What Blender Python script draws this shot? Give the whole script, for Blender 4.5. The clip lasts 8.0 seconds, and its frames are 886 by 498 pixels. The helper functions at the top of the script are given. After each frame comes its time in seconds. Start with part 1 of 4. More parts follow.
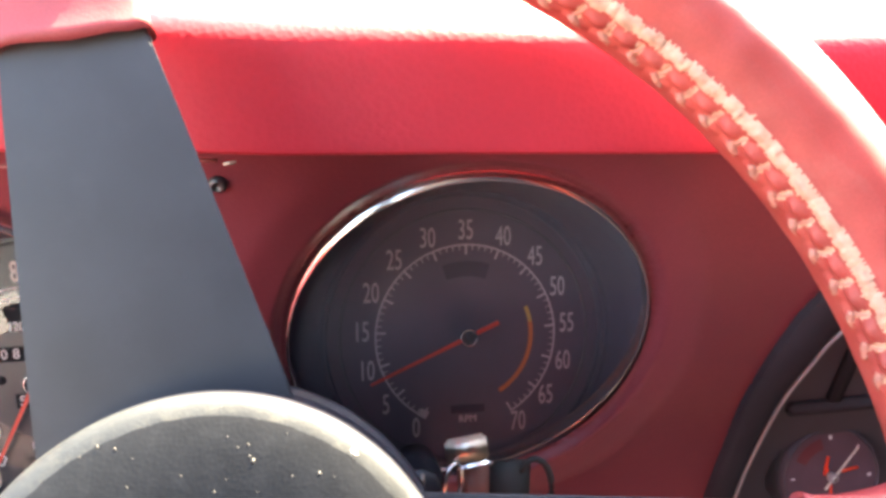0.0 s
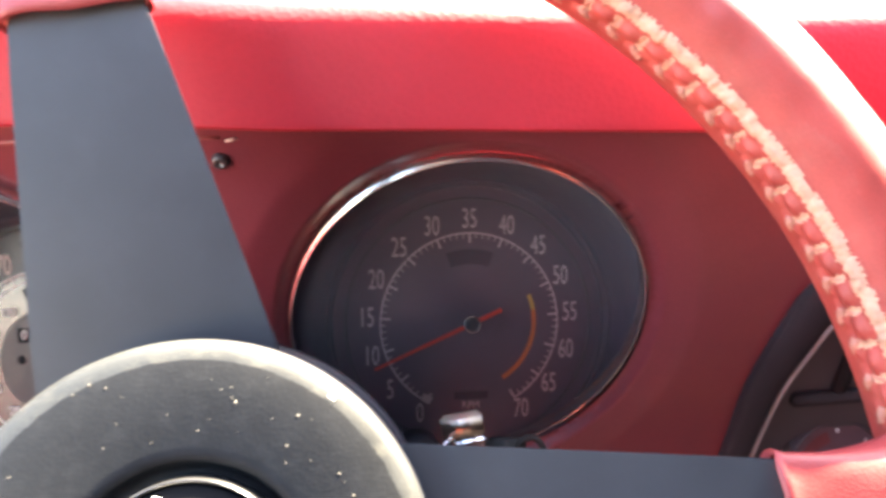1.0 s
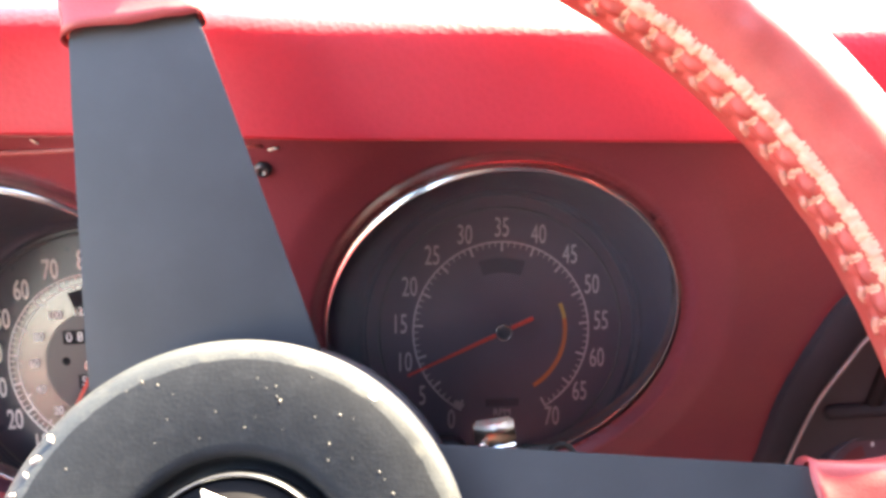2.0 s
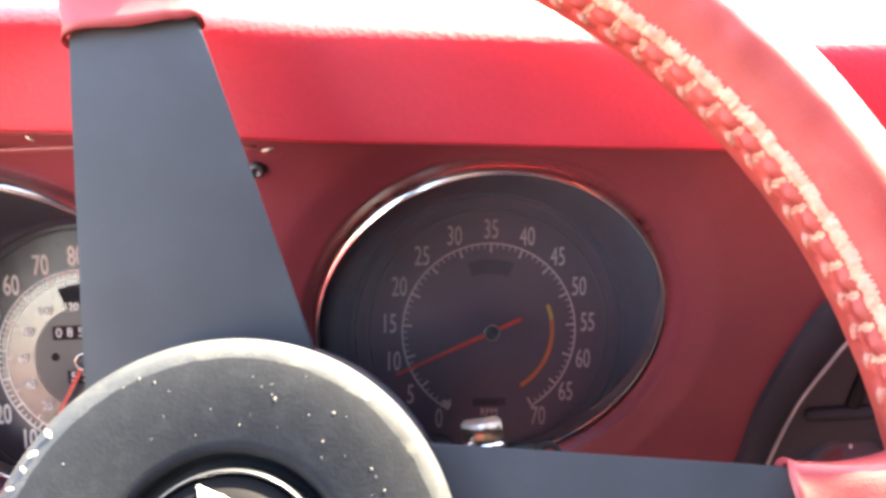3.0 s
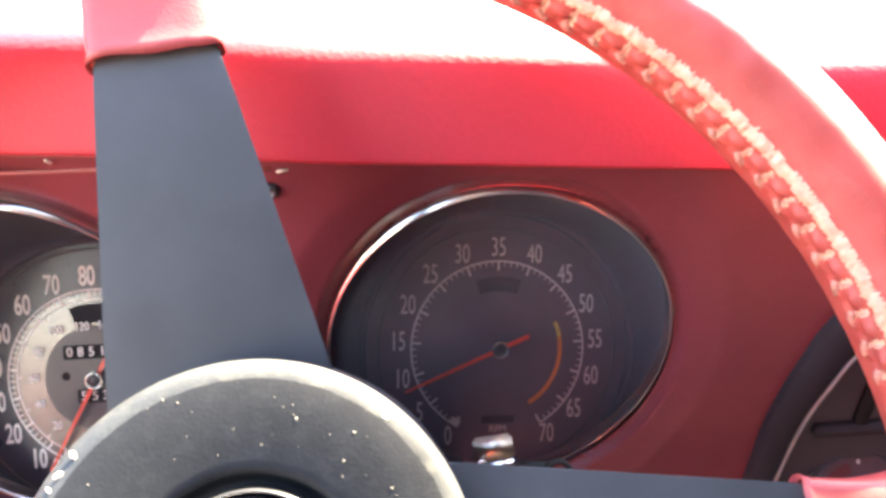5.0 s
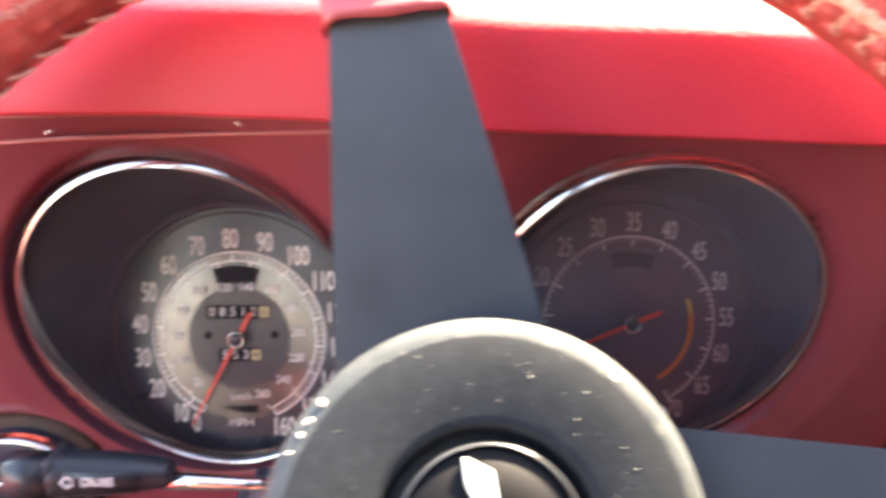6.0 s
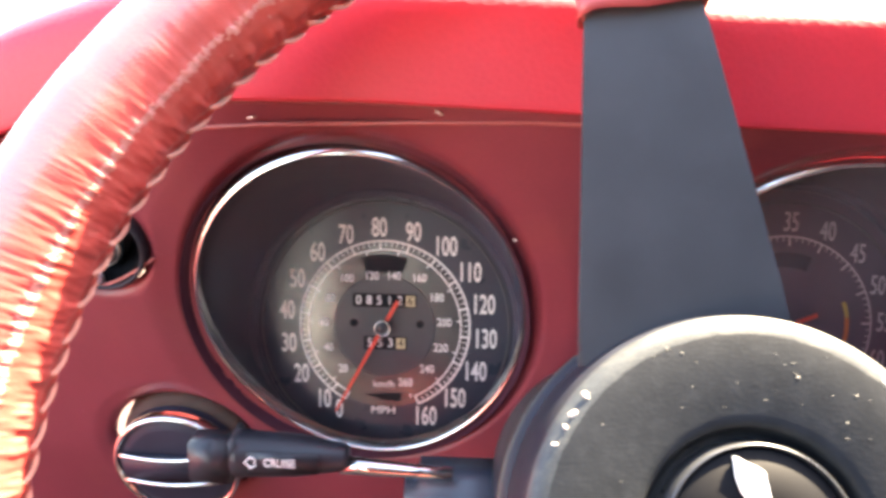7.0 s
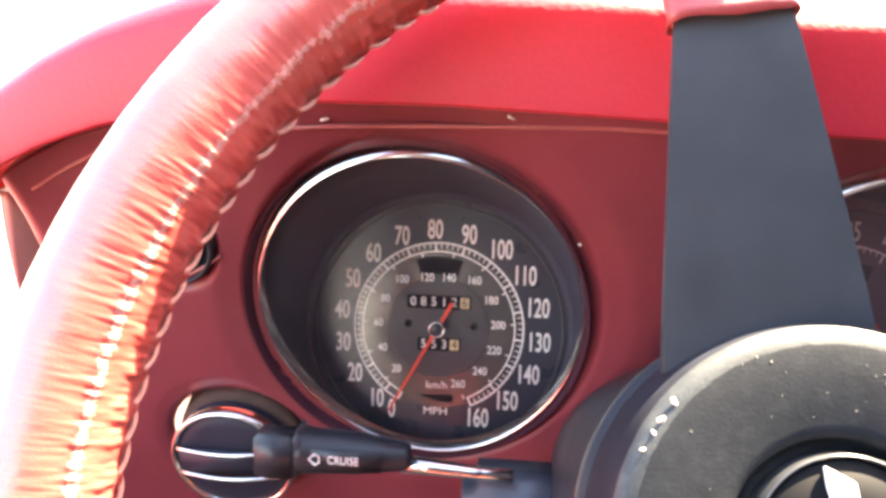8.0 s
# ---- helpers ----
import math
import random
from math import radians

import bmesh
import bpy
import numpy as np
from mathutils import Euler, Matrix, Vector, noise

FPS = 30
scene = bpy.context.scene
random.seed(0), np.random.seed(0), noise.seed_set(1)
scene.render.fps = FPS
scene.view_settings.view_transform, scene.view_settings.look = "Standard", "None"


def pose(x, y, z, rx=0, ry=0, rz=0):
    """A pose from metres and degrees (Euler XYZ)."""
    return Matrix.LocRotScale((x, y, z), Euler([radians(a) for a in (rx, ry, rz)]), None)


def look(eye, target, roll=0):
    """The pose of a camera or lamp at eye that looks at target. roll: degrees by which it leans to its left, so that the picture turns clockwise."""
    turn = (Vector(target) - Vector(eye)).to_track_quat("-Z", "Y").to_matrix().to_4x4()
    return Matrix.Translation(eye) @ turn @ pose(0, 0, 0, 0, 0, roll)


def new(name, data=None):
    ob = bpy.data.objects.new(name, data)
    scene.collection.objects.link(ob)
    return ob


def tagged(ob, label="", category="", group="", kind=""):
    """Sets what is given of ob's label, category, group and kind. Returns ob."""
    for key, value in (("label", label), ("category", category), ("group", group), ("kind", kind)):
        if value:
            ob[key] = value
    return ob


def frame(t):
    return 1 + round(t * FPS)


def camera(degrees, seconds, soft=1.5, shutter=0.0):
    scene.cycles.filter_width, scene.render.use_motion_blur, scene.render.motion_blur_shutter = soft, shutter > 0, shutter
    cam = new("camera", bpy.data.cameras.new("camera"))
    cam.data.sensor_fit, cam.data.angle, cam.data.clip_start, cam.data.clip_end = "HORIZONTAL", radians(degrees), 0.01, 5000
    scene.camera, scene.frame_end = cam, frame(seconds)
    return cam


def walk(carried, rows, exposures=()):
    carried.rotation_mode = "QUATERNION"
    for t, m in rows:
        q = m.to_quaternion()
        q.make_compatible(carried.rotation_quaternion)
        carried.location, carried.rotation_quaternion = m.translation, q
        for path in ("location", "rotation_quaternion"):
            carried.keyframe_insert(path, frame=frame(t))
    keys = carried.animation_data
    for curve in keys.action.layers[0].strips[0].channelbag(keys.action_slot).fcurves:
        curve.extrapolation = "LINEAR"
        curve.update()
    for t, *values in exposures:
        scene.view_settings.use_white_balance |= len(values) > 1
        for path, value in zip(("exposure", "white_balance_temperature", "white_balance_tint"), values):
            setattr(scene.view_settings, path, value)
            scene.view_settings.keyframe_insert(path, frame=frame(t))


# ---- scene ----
# camera and its walk
cam = camera(61.35, 8.0, soft=3.3, shutter=0.5)
PATH = [
    (0, (0.0629, 0.0503, 1.0405), (0.2596, 1.9552, 0.4637), -2.51),
    (0.5, (0.0700, 0.0475, 1.0398), (0.2382, 1.9523, 0.4536), -3.15),
    (0.8, (0.0771, 0.0511, 1.0342), (0.2777, 1.9442, 0.4209), -2.78),
    (1, (0.0729, 0.0388, 1.0296), (0.1946, 1.9629, 0.4977), -2.80),
    (1.5, (0.0725, 0.0353, 1.0312), (0.1315, 1.9677, 0.5189), -2.78),
    (1.7, (0.0704, 0.0349, 1.0297), (0.1190, 1.9704, 0.5285), -2.99),
    (2.8, (0.0696, 0.0310, 1.0317), (0.1482, 1.9647, 0.5273), -2.00),
    (3, (0.0685, 0.0305, 1.0320), (0.1546, 1.9635, 0.5260), -1.84),
    (3.5, (0.0680, 0.0304, 1.0336), (0.1546, 1.9694, 0.5512), -1.72),
    (4, (0.0684, 0.0296, 1.0348), (0.1577, 1.9696, 0.5571), -1.95),
    (4.2, (0.0693, 0.0290, 1.0346), (0.1664, 1.9691, 0.5588), -1.99),
    (5.3, (0.0625, 0.0275, 1.0342), (0.1429, 1.9708, 0.5683), -2.24),
    (5.5, (0.0604, 0.0266, 1.0341), (0.1273, 1.9684, 0.5597), -2.25),
    (5.7, (0.0489, 0.0259, 1.0329), (0.0989, 1.9642, 0.5426), -1.73),
    (6, (0.0194, 0.0255, 1.0326), (-0.0029, 1.9572, 0.5148), -1.21),
    (6.5, (-0.0135, 0.0250, 1.0319), (-0.0906, 1.9513, 0.4997), -0.54),
    (7, (-0.0313, 0.0247, 1.0323), (-0.1685, 1.9480, 0.5010), -0.45),
    (7.5, (-0.0449, 0.0231, 1.0334), (-0.2297, 1.9415, 0.4991), -0.69),
    (8, (-0.0461, 0.0216, 1.0332), (-0.2492, 1.9403, 0.5067), 0.12),
]
EXPOSURES = [(0.0, 4.88, 8000, 11), (1.5, 4.93, 7900, 12), (3.5, 5.08, 7800, 12), (5.5, 5.08, 7800, 12), (6.0, 4.88, 7900, 12), (6.5, 4.86, 7900, 12), (7.5, 4.84, 8000, 12), (8.0, 4.80, 8000, 12)]
walk(cam, [(t, look(eye, target, roll)) for t, eye, target, roll in PATH], EXPOSURES)

# ---- world, sun, exposure ----
SUN_EL, SUN_AZ = 54.5, 55.0  # degrees: height, and turn from straight ahead to the right
world = bpy.data.worlds.new("sky")
scene.world = world
world.use_nodes = True
wn = world.node_tree.nodes
sky = wn.new("ShaderNodeTexSky")
sky.sky_type = "NISHITA"
sky.sun_disc = False
sky.sun_elevation = radians(SUN_EL)
sky.sun_rotation = radians(SUN_AZ)
wn["Background"].inputs["Strength"].default_value = 0.088
world.node_tree.links.new(sky.outputs["Color"], wn["Background"].inputs["Color"])
sun = bpy.data.lights.new("sun", "SUN")
sun.energy, sun.angle, sun.color = 5.0, radians(0.6), (1.0, 0.91, 0.73)
sun_ob = new("sun", sun)
sa, se = radians(SUN_AZ), radians(SUN_EL)
sun_ob.matrix_world = look((math.sin(sa) * math.cos(se) * 20, math.cos(sa) * math.cos(se) * 20, math.sin(se) * 20), (0, 0, 0))


# ---- materials ----
def material(name, colour, rough=0.5, metal=0.0, vary=0.12, scale=40.0, fine=400.0, bump=0.1, spec=0.5, coat=0.0, dirt=None, dirt_amount=0.35, rough_vary=0.1, stretch=None, cells=False):
    """A procedural surface: broad tone drift, fine grain, relief, and dirt patches where asked for."""
    m = bpy.data.materials.new(name)
    m.use_nodes = True
    t = m.node_tree
    n, li = t.nodes, t.links
    b = n["Principled BSDF"]
    b.inputs["Roughness"].default_value = rough
    b.inputs["Metallic"].default_value = metal
    b.inputs["Specular IOR Level"].default_value = spec
    b.inputs["Coat Weight"].default_value = coat
    b.inputs["Coat Roughness"].default_value = min(0.28, rough)
    co = n.new("ShaderNodeTexCoord")
    src = co.outputs["Object"]
    if stretch:
        mp = n.new("ShaderNodeMapping")
        mp.inputs["Scale"].default_value = stretch
        li.new(src, mp.inputs["Vector"])
        src = mp.outputs["Vector"]
    broad = n.new("ShaderNodeTexNoise")
    broad.inputs["Scale"].default_value = scale
    broad.inputs["Detail"].default_value = 4
    li.new(src, broad.inputs["Vector"])
    if cells:
        grain = n.new("ShaderNodeTexVoronoi")
        grain.inputs["Scale"].default_value = fine
        li.new(src, grain.inputs["Vector"])
        grain_out = grain.outputs["Distance"]
    else:
        grain = n.new("ShaderNodeTexNoise")
        grain.inputs["Scale"].default_value = fine
        grain.inputs["Detail"].default_value = 3
        li.new(src, grain.inputs["Vector"])
        grain_out = grain.outputs["Fac"]
    c = Vector(colour)
    ramp = n.new("ShaderNodeValToRGB")
    ramp.color_ramp.elements[0].position, ramp.color_ramp.elements[1].position = 0.3, 0.72
    ramp.color_ramp.elements[0].color = (*(c * (1 - vary)), 1)
    ramp.color_ramp.elements[1].color = (*(c * (1 + vary)), 1)
    li.new(broad.outputs["Fac"], ramp.inputs["Fac"])
    out = ramp.outputs["Color"]
    speck = n.new("ShaderNodeMix")
    speck.data_type, speck.blend_type = "RGBA", "MULTIPLY"
    speck.inputs[0].default_value = vary
    li.new(out, speck.inputs[6])
    li.new(grain_out, speck.inputs[7])
    out = speck.outputs[2]
    if dirt:
        d = n.new("ShaderNodeTexNoise")
        d.inputs["Scale"].default_value = scale * 1.7
        d.inputs["Detail"].default_value = 8
        d.inputs["Roughness"].default_value = 0.65
        li.new(src, d.inputs["Vector"])
        dr = n.new("ShaderNodeMapRange")
        dr.inputs["From Min"].default_value, dr.inputs["From Max"].default_value = 0.5, 0.72
        dr.inputs["To Max"].default_value = dirt_amount
        li.new(d.outputs["Fac"], dr.inputs["Value"])
        mx = n.new("ShaderNodeMix")
        mx.data_type = "RGBA"
        li.new(dr.outputs["Result"], mx.inputs[0])
        li.new(out, mx.inputs[6])
        mx.inputs[7].default_value = (*dirt, 1)
        out = mx.outputs[2]
    li.new(out, b.inputs["Base Color"])
    rr = n.new("ShaderNodeMapRange")
    rr.inputs["To Min"].default_value, rr.inputs["To Max"].default_value = max(0.02, rough - rough_vary), min(1, rough + rough_vary)
    li.new(broad.outputs["Fac"], rr.inputs["Value"])
    li.new(rr.outputs["Result"], b.inputs["Roughness"])
    if bump:
        bp = n.new("ShaderNodeBump")
        bp.inputs["Strength"].default_value = bump
        bp.inputs["Distance"].default_value = 0.0006
        li.new(grain_out, bp.inputs["Height"])
        li.new(bp.outputs["Normal"], b.inputs["Normal"])
    return m


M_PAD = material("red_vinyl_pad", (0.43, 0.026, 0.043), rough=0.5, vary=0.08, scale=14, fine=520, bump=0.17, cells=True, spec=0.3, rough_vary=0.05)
# red set below the pad's, with part of the panel's shade in it
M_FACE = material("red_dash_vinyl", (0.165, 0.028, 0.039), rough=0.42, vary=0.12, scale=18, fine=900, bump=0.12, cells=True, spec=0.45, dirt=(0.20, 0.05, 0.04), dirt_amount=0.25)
M_LEATHER = material("red_wheel_leather", (0.42, 0.052, 0.040), coat=1.0, rough=0.46, vary=0.14, scale=60, fine=1500, bump=0.07, cells=True, spec=0.45, dirt=(0.34, 0.08, 0.06), dirt_amount=0.2)
M_SLEEVE = material("red_sleeve_leather", (0.36, 0.050, 0.050), coat=0.15, rough=0.5, vary=0.16, scale=70, fine=1500, bump=0.08, cells=True, spec=0.4, dirt=(0.30, 0.07, 0.06), dirt_amount=0.25)
M_LEATHER.node_tree.nodes["Principled BSDF"].inputs["Coat IOR"].default_value = 1.62
M_LEATHER.node_tree.nodes["Principled BSDF"].inputs["Coat Roughness"].default_value = 0.24
M_DULL = material("hand_worn_matt_leather", (0.40, 0.062, 0.050), rough=0.55, vary=0.16, scale=60, fine=1500, bump=0.08, cells=True, spec=0.35, dirt=(0.40, 0.12, 0.09), dirt_amount=0.3)
M_THREAD = material("waxed_red_thread", (0.52, 0.20, 0.145), rough=0.5, vary=0.2, scale=300, fine=2500, bump=0.4)
# pale seam colour: real fraying plus painted sun on the raised seam
M_FRAY = material("frayed_pale_leather", (0.63, 0.36, 0.25), rough=0.8, vary=0.22, scale=300, fine=2500, bump=0.5, spec=0.3)
# highlight along the unlaced ridge, put into the leather's colour
M_RIDGE_GLINT = material("ridge_highlight_leather", (0.50, 0.185, 0.155), rough=0.6, vary=0.2, scale=250, fine=2200, bump=0.3, spec=0.35)
M_SPOKE = material("satin_black_spoke", (0.029, 0.032, 0.038), rough=0.42, vary=0.10, scale=50, fine=1600, bump=0.06, spec=0.5, dirt=(0.05, 0.05, 0.058), dirt_amount=0.2)
M_POD = material("blue_grey_plastic", (0.040, 0.047, 0.066), rough=0.36, vary=0.12, scale=60, fine=1400, bump=0.06)
M_HUB = material("dusty_black_hub_face", (0.0118, 0.0138, 0.0170), spec=0.2, rough=0.55, vary=0.14, scale=170, fine=1300, bump=0.10, dirt=(0.030, 0.033, 0.038), dirt_amount=0.3)
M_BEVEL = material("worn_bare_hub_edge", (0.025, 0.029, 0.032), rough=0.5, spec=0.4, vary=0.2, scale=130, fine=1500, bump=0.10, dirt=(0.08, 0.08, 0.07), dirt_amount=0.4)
M_BLACK = material("black_plastic", (0.021, 0.021, 0.027), spec=0.35, rough=0.38, vary=0.15, scale=60, fine=1400, bump=0.08, dirt=(0.03, 0.03, 0.036), dirt_amount=0.35)
M_KNOB = material("dark_knob_plastic", (0.017, 0.018, 0.030), rough=0.5, spec=0.25, vary=0.15, scale=60, fine=1400, bump=0.08)
M_GROOVE_SHADE = material("groove_shade_red", (0.040, 0.014, 0.024), rough=0.7, spec=0.1, vary=0.15, scale=60, fine=900, bump=0.1)
M_GREY = material("dark_grey_plastic", (0.05, 0.048, 0.055), rough=0.45, vary=0.15, scale=60, fine=1400, bump=0.1)
M_TUNNEL = material("gauge_tunnel_black", (0.044, 0.048, 0.076), rough=0.45, spec=0.2, vary=0.15, scale=60, fine=900, bump=0.05, dirt=(0.03, 0.03, 0.042), dirt_amount=0.3)
M_DIAL = material("dial_black", (0.066, 0.048, 0.070), rough=0.42, spec=0.6, coat=0.0, rough_vary=0.03, vary=0.06, scale=60, fine=1200, bump=0.02, dirt=(0.032, 0.03, 0.036), dirt_amount=0.3)
M_DIAL_GREY = material("dial_satin_grey", (0.040, 0.040, 0.039), rough=0.23, spec=0.7, coat=0.45, metal=0.2, vary=0.06, scale=60, fine=1200, bump=0.02)
M_DIAL_SMALL = material("small_dial_brown_black", (0.082, 0.044, 0.056), rough=0.5, vary=0.12, scale=90, fine=1200, bump=0.02)
M_DIAL_RED = material("dial_faded_red_zone", (0.115, 0.022, 0.026), rough=0.5, vary=0.15, scale=90, fine=1200, bump=0.02)
M_DIAL_S = material("speedo_dial_black", (0.022, 0.026, 0.040), rough=0.28, spec=0.3, coat=0.0, rough_vary=0.03, vary=0.06, scale=60, fine=1200, bump=0.02)
M_DIAL_MATT = material("dial_inner_black", (0.042, 0.043, 0.047), rough=0.34, spec=0.35, vary=0.1, scale=60, fine=1200, bump=0.02)
M_WINDOW = material("deep_black", (0.003, 0.003, 0.004), spec=0.08, rough=0.6, vary=0.1, bump=0)
M_MARK = material("dial_white_print", (0.86, 0.85, 0.82), rough=0.5, vary=0.06, bump=0.02)
# dimmer than M_MARK, for the tachometer and small pale marks
M_MARK_DIM = material("dial_dim_print", (0.56, 0.49, 0.51), rough=0.5, vary=0.08, bump=0.02)
M_TACH_WINDOW = material("tach_window_black", (0.030, 0.022, 0.034), spec=0.2, rough=0.6, vary=0.1, bump=0)
M_ORANGE = material("dial_orange_print", (0.62, 0.17, 0.03), rough=0.5, vary=0.08, bump=0)
M_YELLOW = material("dial_yellow_print", (0.60, 0.42, 0.08), rough=0.5, vary=0.08, bump=0)
M_NEEDLE = material("red_orange_needle", (0.75, 0.05, 0.02), rough=0.4, vary=0.05, bump=0)
M_CHROME = material("pitted_chrome", (0.66, 0.65, 0.64), rough=0.18, metal=1.0, vary=0.08, scale=120, fine=1500, bump=0.05, rough_vary=0.08)
M_STEEL = material("brushed_key_steel", (0.50, 0.45, 0.38), rough=0.32, metal=1.0, vary=0.2, scale=200, fine=1800, bump=0.2, stretch=(1, 10, 1))
M_BROWN = material("brown_leather_strap", (0.16, 0.05, 0.035), rough=0.5, vary=0.2, scale=150, fine=1500, bump=0.3)
M_FOB = material("grey_green_fob_plastic", (0.030, 0.031, 0.030), rough=0.6, spec=0.2, vary=0.15, scale=90, fine=1200, bump=0.1)
M_TAN = material("dusty_brown_recess", (0.062, 0.040, 0.033), rough=0.75, spec=0.15, vary=0.25, scale=80, fine=900, bump=0.2)
M_PIPING = material("pale_red_piping", (0.30, 0.075, 0.07), rough=0.4, vary=0.15, scale=90, fine=900, bump=0.1)
M_FLECK = material("pale_worn_fleck", (0.62, 0.55, 0.48), rough=0.5, vary=0.2, scale=400, fine=2000, bump=0.2)
M_DUST = material("grey_dust_speck", (0.045, 0.046, 0.046), rough=0.7, vary=0.2, scale=400, fine=2000, bump=0.1)
M_HUBSIDE = material("hub_side_black", (0.012, 0.014, 0.022), rough=0.5, spec=0.2, vary=0.2, scale=120, fine=1500, bump=0.1)
M_WORN = material("worn_beige_edge", (0.028, 0.026, 0.020), rough=0.5, vary=0.25, scale=300, fine=2000, bump=0.3)
M_EDGE_GLINT = material("edge_glint_grey", (0.06, 0.06, 0.065), rough=0.4, vary=0.3, scale=200, fine=1500, bump=0.1)
M_SURROUND = material("matt_black_surround", (0.028, 0.025, 0.031), rough=0.7, spec=0.12, vary=0.15, scale=60, fine=1200, bump=0.08)
M_BEAD = material("dull_metal_bead", (0.34, 0.29, 0.30), rough=0.5, metal=0.4, vary=0.15, scale=120, fine=1500, bump=0.05)
M_HORN_RING = material("dull_grey_metal_ring", (0.075, 0.078, 0.085), rough=0.3, metal=0.7, vary=0.15, scale=120, fine=1500, bump=0.05)
M_CLPANEL = material("purple_grey_panel", (0.055, 0.045, 0.056), rough=0.6, spec=0.3, vary=0.12, scale=60, fine=1400, bump=0.08)
M_CREAM = material("cream_digit_wheel", (0.60, 0.50, 0.28), rough=0.5, vary=0.08, bump=0)
M_GROUND = material("pale_concrete", (0.42, 0.40, 0.37), rough=0.85, vary=0.15, scale=0.8, fine=30, bump=0.3, dirt=(0.25, 0.24, 0.22))
M_CARPET = material("dark_red_carpet", (0.019, 0.011, 0.015), rough=0.95, vary=0.25, scale=30, fine=700, bump=0.6)

M_GLASS = bpy.data.materials.new("clear_gauge_lens")
M_GLASS.use_nodes = True
gt = M_GLASS.node_tree
for nd in list(gt.nodes):
    if nd.type == "BSDF_PRINCIPLED":
        gt.nodes.remove(nd)
g_tr, g_gl, g_fr, g_mx = (gt.nodes.new(k) for k in ("ShaderNodeBsdfTransparent", "ShaderNodeBsdfGlossy", "ShaderNodeFresnel", "ShaderNodeMixShader"))
g_tr.inputs["Color"].default_value = (0.97, 0.96, 0.98, 1)
g_gl.inputs["Roughness"].default_value = 0.04
g_fr.inputs["IOR"].default_value = 1.16
gt.links.new(g_fr.outputs["Fac"], g_mx.inputs[0])
gt.links.new(g_tr.outputs["BSDF"], g_mx.inputs[1])
gt.links.new(g_gl.outputs["BSDF"], g_mx.inputs[2])
# a thin uneven film of dust on the lens, thickened to paint a pale haze
g_co, g_no, g_mr, g_df, g_du = (gt.nodes.new(k) for k in ("ShaderNodeTexCoord", "ShaderNodeTexNoise", "ShaderNodeMapRange", "ShaderNodeBsdfDiffuse", "ShaderNodeMixShader"))
g_no.inputs["Scale"].default_value, g_no.inputs["Detail"].default_value = 28.0, 6.0
g_mr.inputs["From Min"].default_value, g_mr.inputs["From Max"].default_value = 0.3, 0.75
g_mr.inputs["To Min"].default_value, g_mr.inputs["To Max"].default_value = 0.044, 0.078
g_df.inputs["Color"].default_value = (0.52, 0.52, 0.62, 1)
gt.links.new(g_co.outputs["Object"], g_no.inputs["Vector"])
gt.links.new(g_no.outputs["Fac"], g_mr.inputs["Value"])
gt.links.new(g_mr.outputs["Result"], g_du.inputs[0])
gt.links.new(g_mx.outputs["Shader"], g_du.inputs[1])
gt.links.new(g_df.outputs["BSDF"], g_du.inputs[2])
gt.links.new(g_du.outputs["Shader"], gt.nodes["Material Output"].inputs["Surface"])
g_mr.name = "dust_veil_amount"
# thinner film for the speedometer, so its tunnel stays dark
M_GLASS_LESS_VEIL = M_GLASS.copy()
M_GLASS_LESS_VEIL.name = "clear_gauge_lens_less_veil"
less_veil = M_GLASS_LESS_VEIL.node_tree.nodes["dust_veil_amount"]
less_veil.inputs["To Min"].default_value, less_veil.inputs["To Max"].default_value = 0.010, 0.030


# ---- building helpers ----
def smooth(mesh, on=True):
    mesh.polygons.foreach_set("use_smooth", [on] * len(mesh.polygons))


def part(name, bm, mat, parent=None, label="", round_faces=True):
    """Links a bmesh as one mesh object, under a thing or a part where one is given."""
    me = bpy.data.meshes.new(name)
    bmesh.ops.recalc_face_normals(bm, faces=bm.faces)
    bm.to_mesh(me)
    bm.free()
    smooth(me, round_faces)
    me.materials.append(mat)
    ob = new(name, me)
    if parent is not None:
        ob.parent = parent
    if label:
        tagged(ob, label=label)
    return ob


def sharp(ob, degrees=35):
    """Marks edges sharper than the angle, so that flat faces stay flat under smooth shading."""
    me = ob.data
    bm = bmesh.new()
    bm.from_mesh(me)
    for e in bm.edges:
        e.smooth = not (len(e.link_faces) == 2 and e.calc_face_angle(0) > radians(degrees))
    bm.to_mesh(me)
    bm.free()
    return ob


def thing(name, m, label, category, group="", kind=""):
    ob = new(name)
    ob.empty_display_size = 0.02
    ob.matrix_world = m
    return tagged(ob, label, category, group, kind)


def lathe(profile, steps=96, ax=1.0, ay=1.0, centre=(0, 0), close=False, bm=None):
    """Turns (radius, height) pairs round z. ax, ay stretch it into an oval."""
    bm = bm or bmesh.new()
    rings = []
    for r, h in profile:
        rings.append([bm.verts.new((centre[0] + ax * r * math.cos(2 * math.pi * k / steps), centre[1] + ay * r * math.sin(2 * math.pi * k / steps), h)) for k in range(steps)] if r > 1e-9 else [bm.verts.new((centre[0], centre[1], h))])
    pairs = list(zip(rings, rings[1:])) + ([(rings[-1], rings[0])] if close else [])
    for a, b in pairs:
        for k in range(steps):
            q = [a[k % len(a)], a[(k + 1) % len(a)], b[(k + 1) % len(b)], b[k % len(b)]]
            u = []
            for v in q:
                if v not in u:
                    u.append(v)
            if len(u) > 2:
                bm.faces.new(u)
    return bm


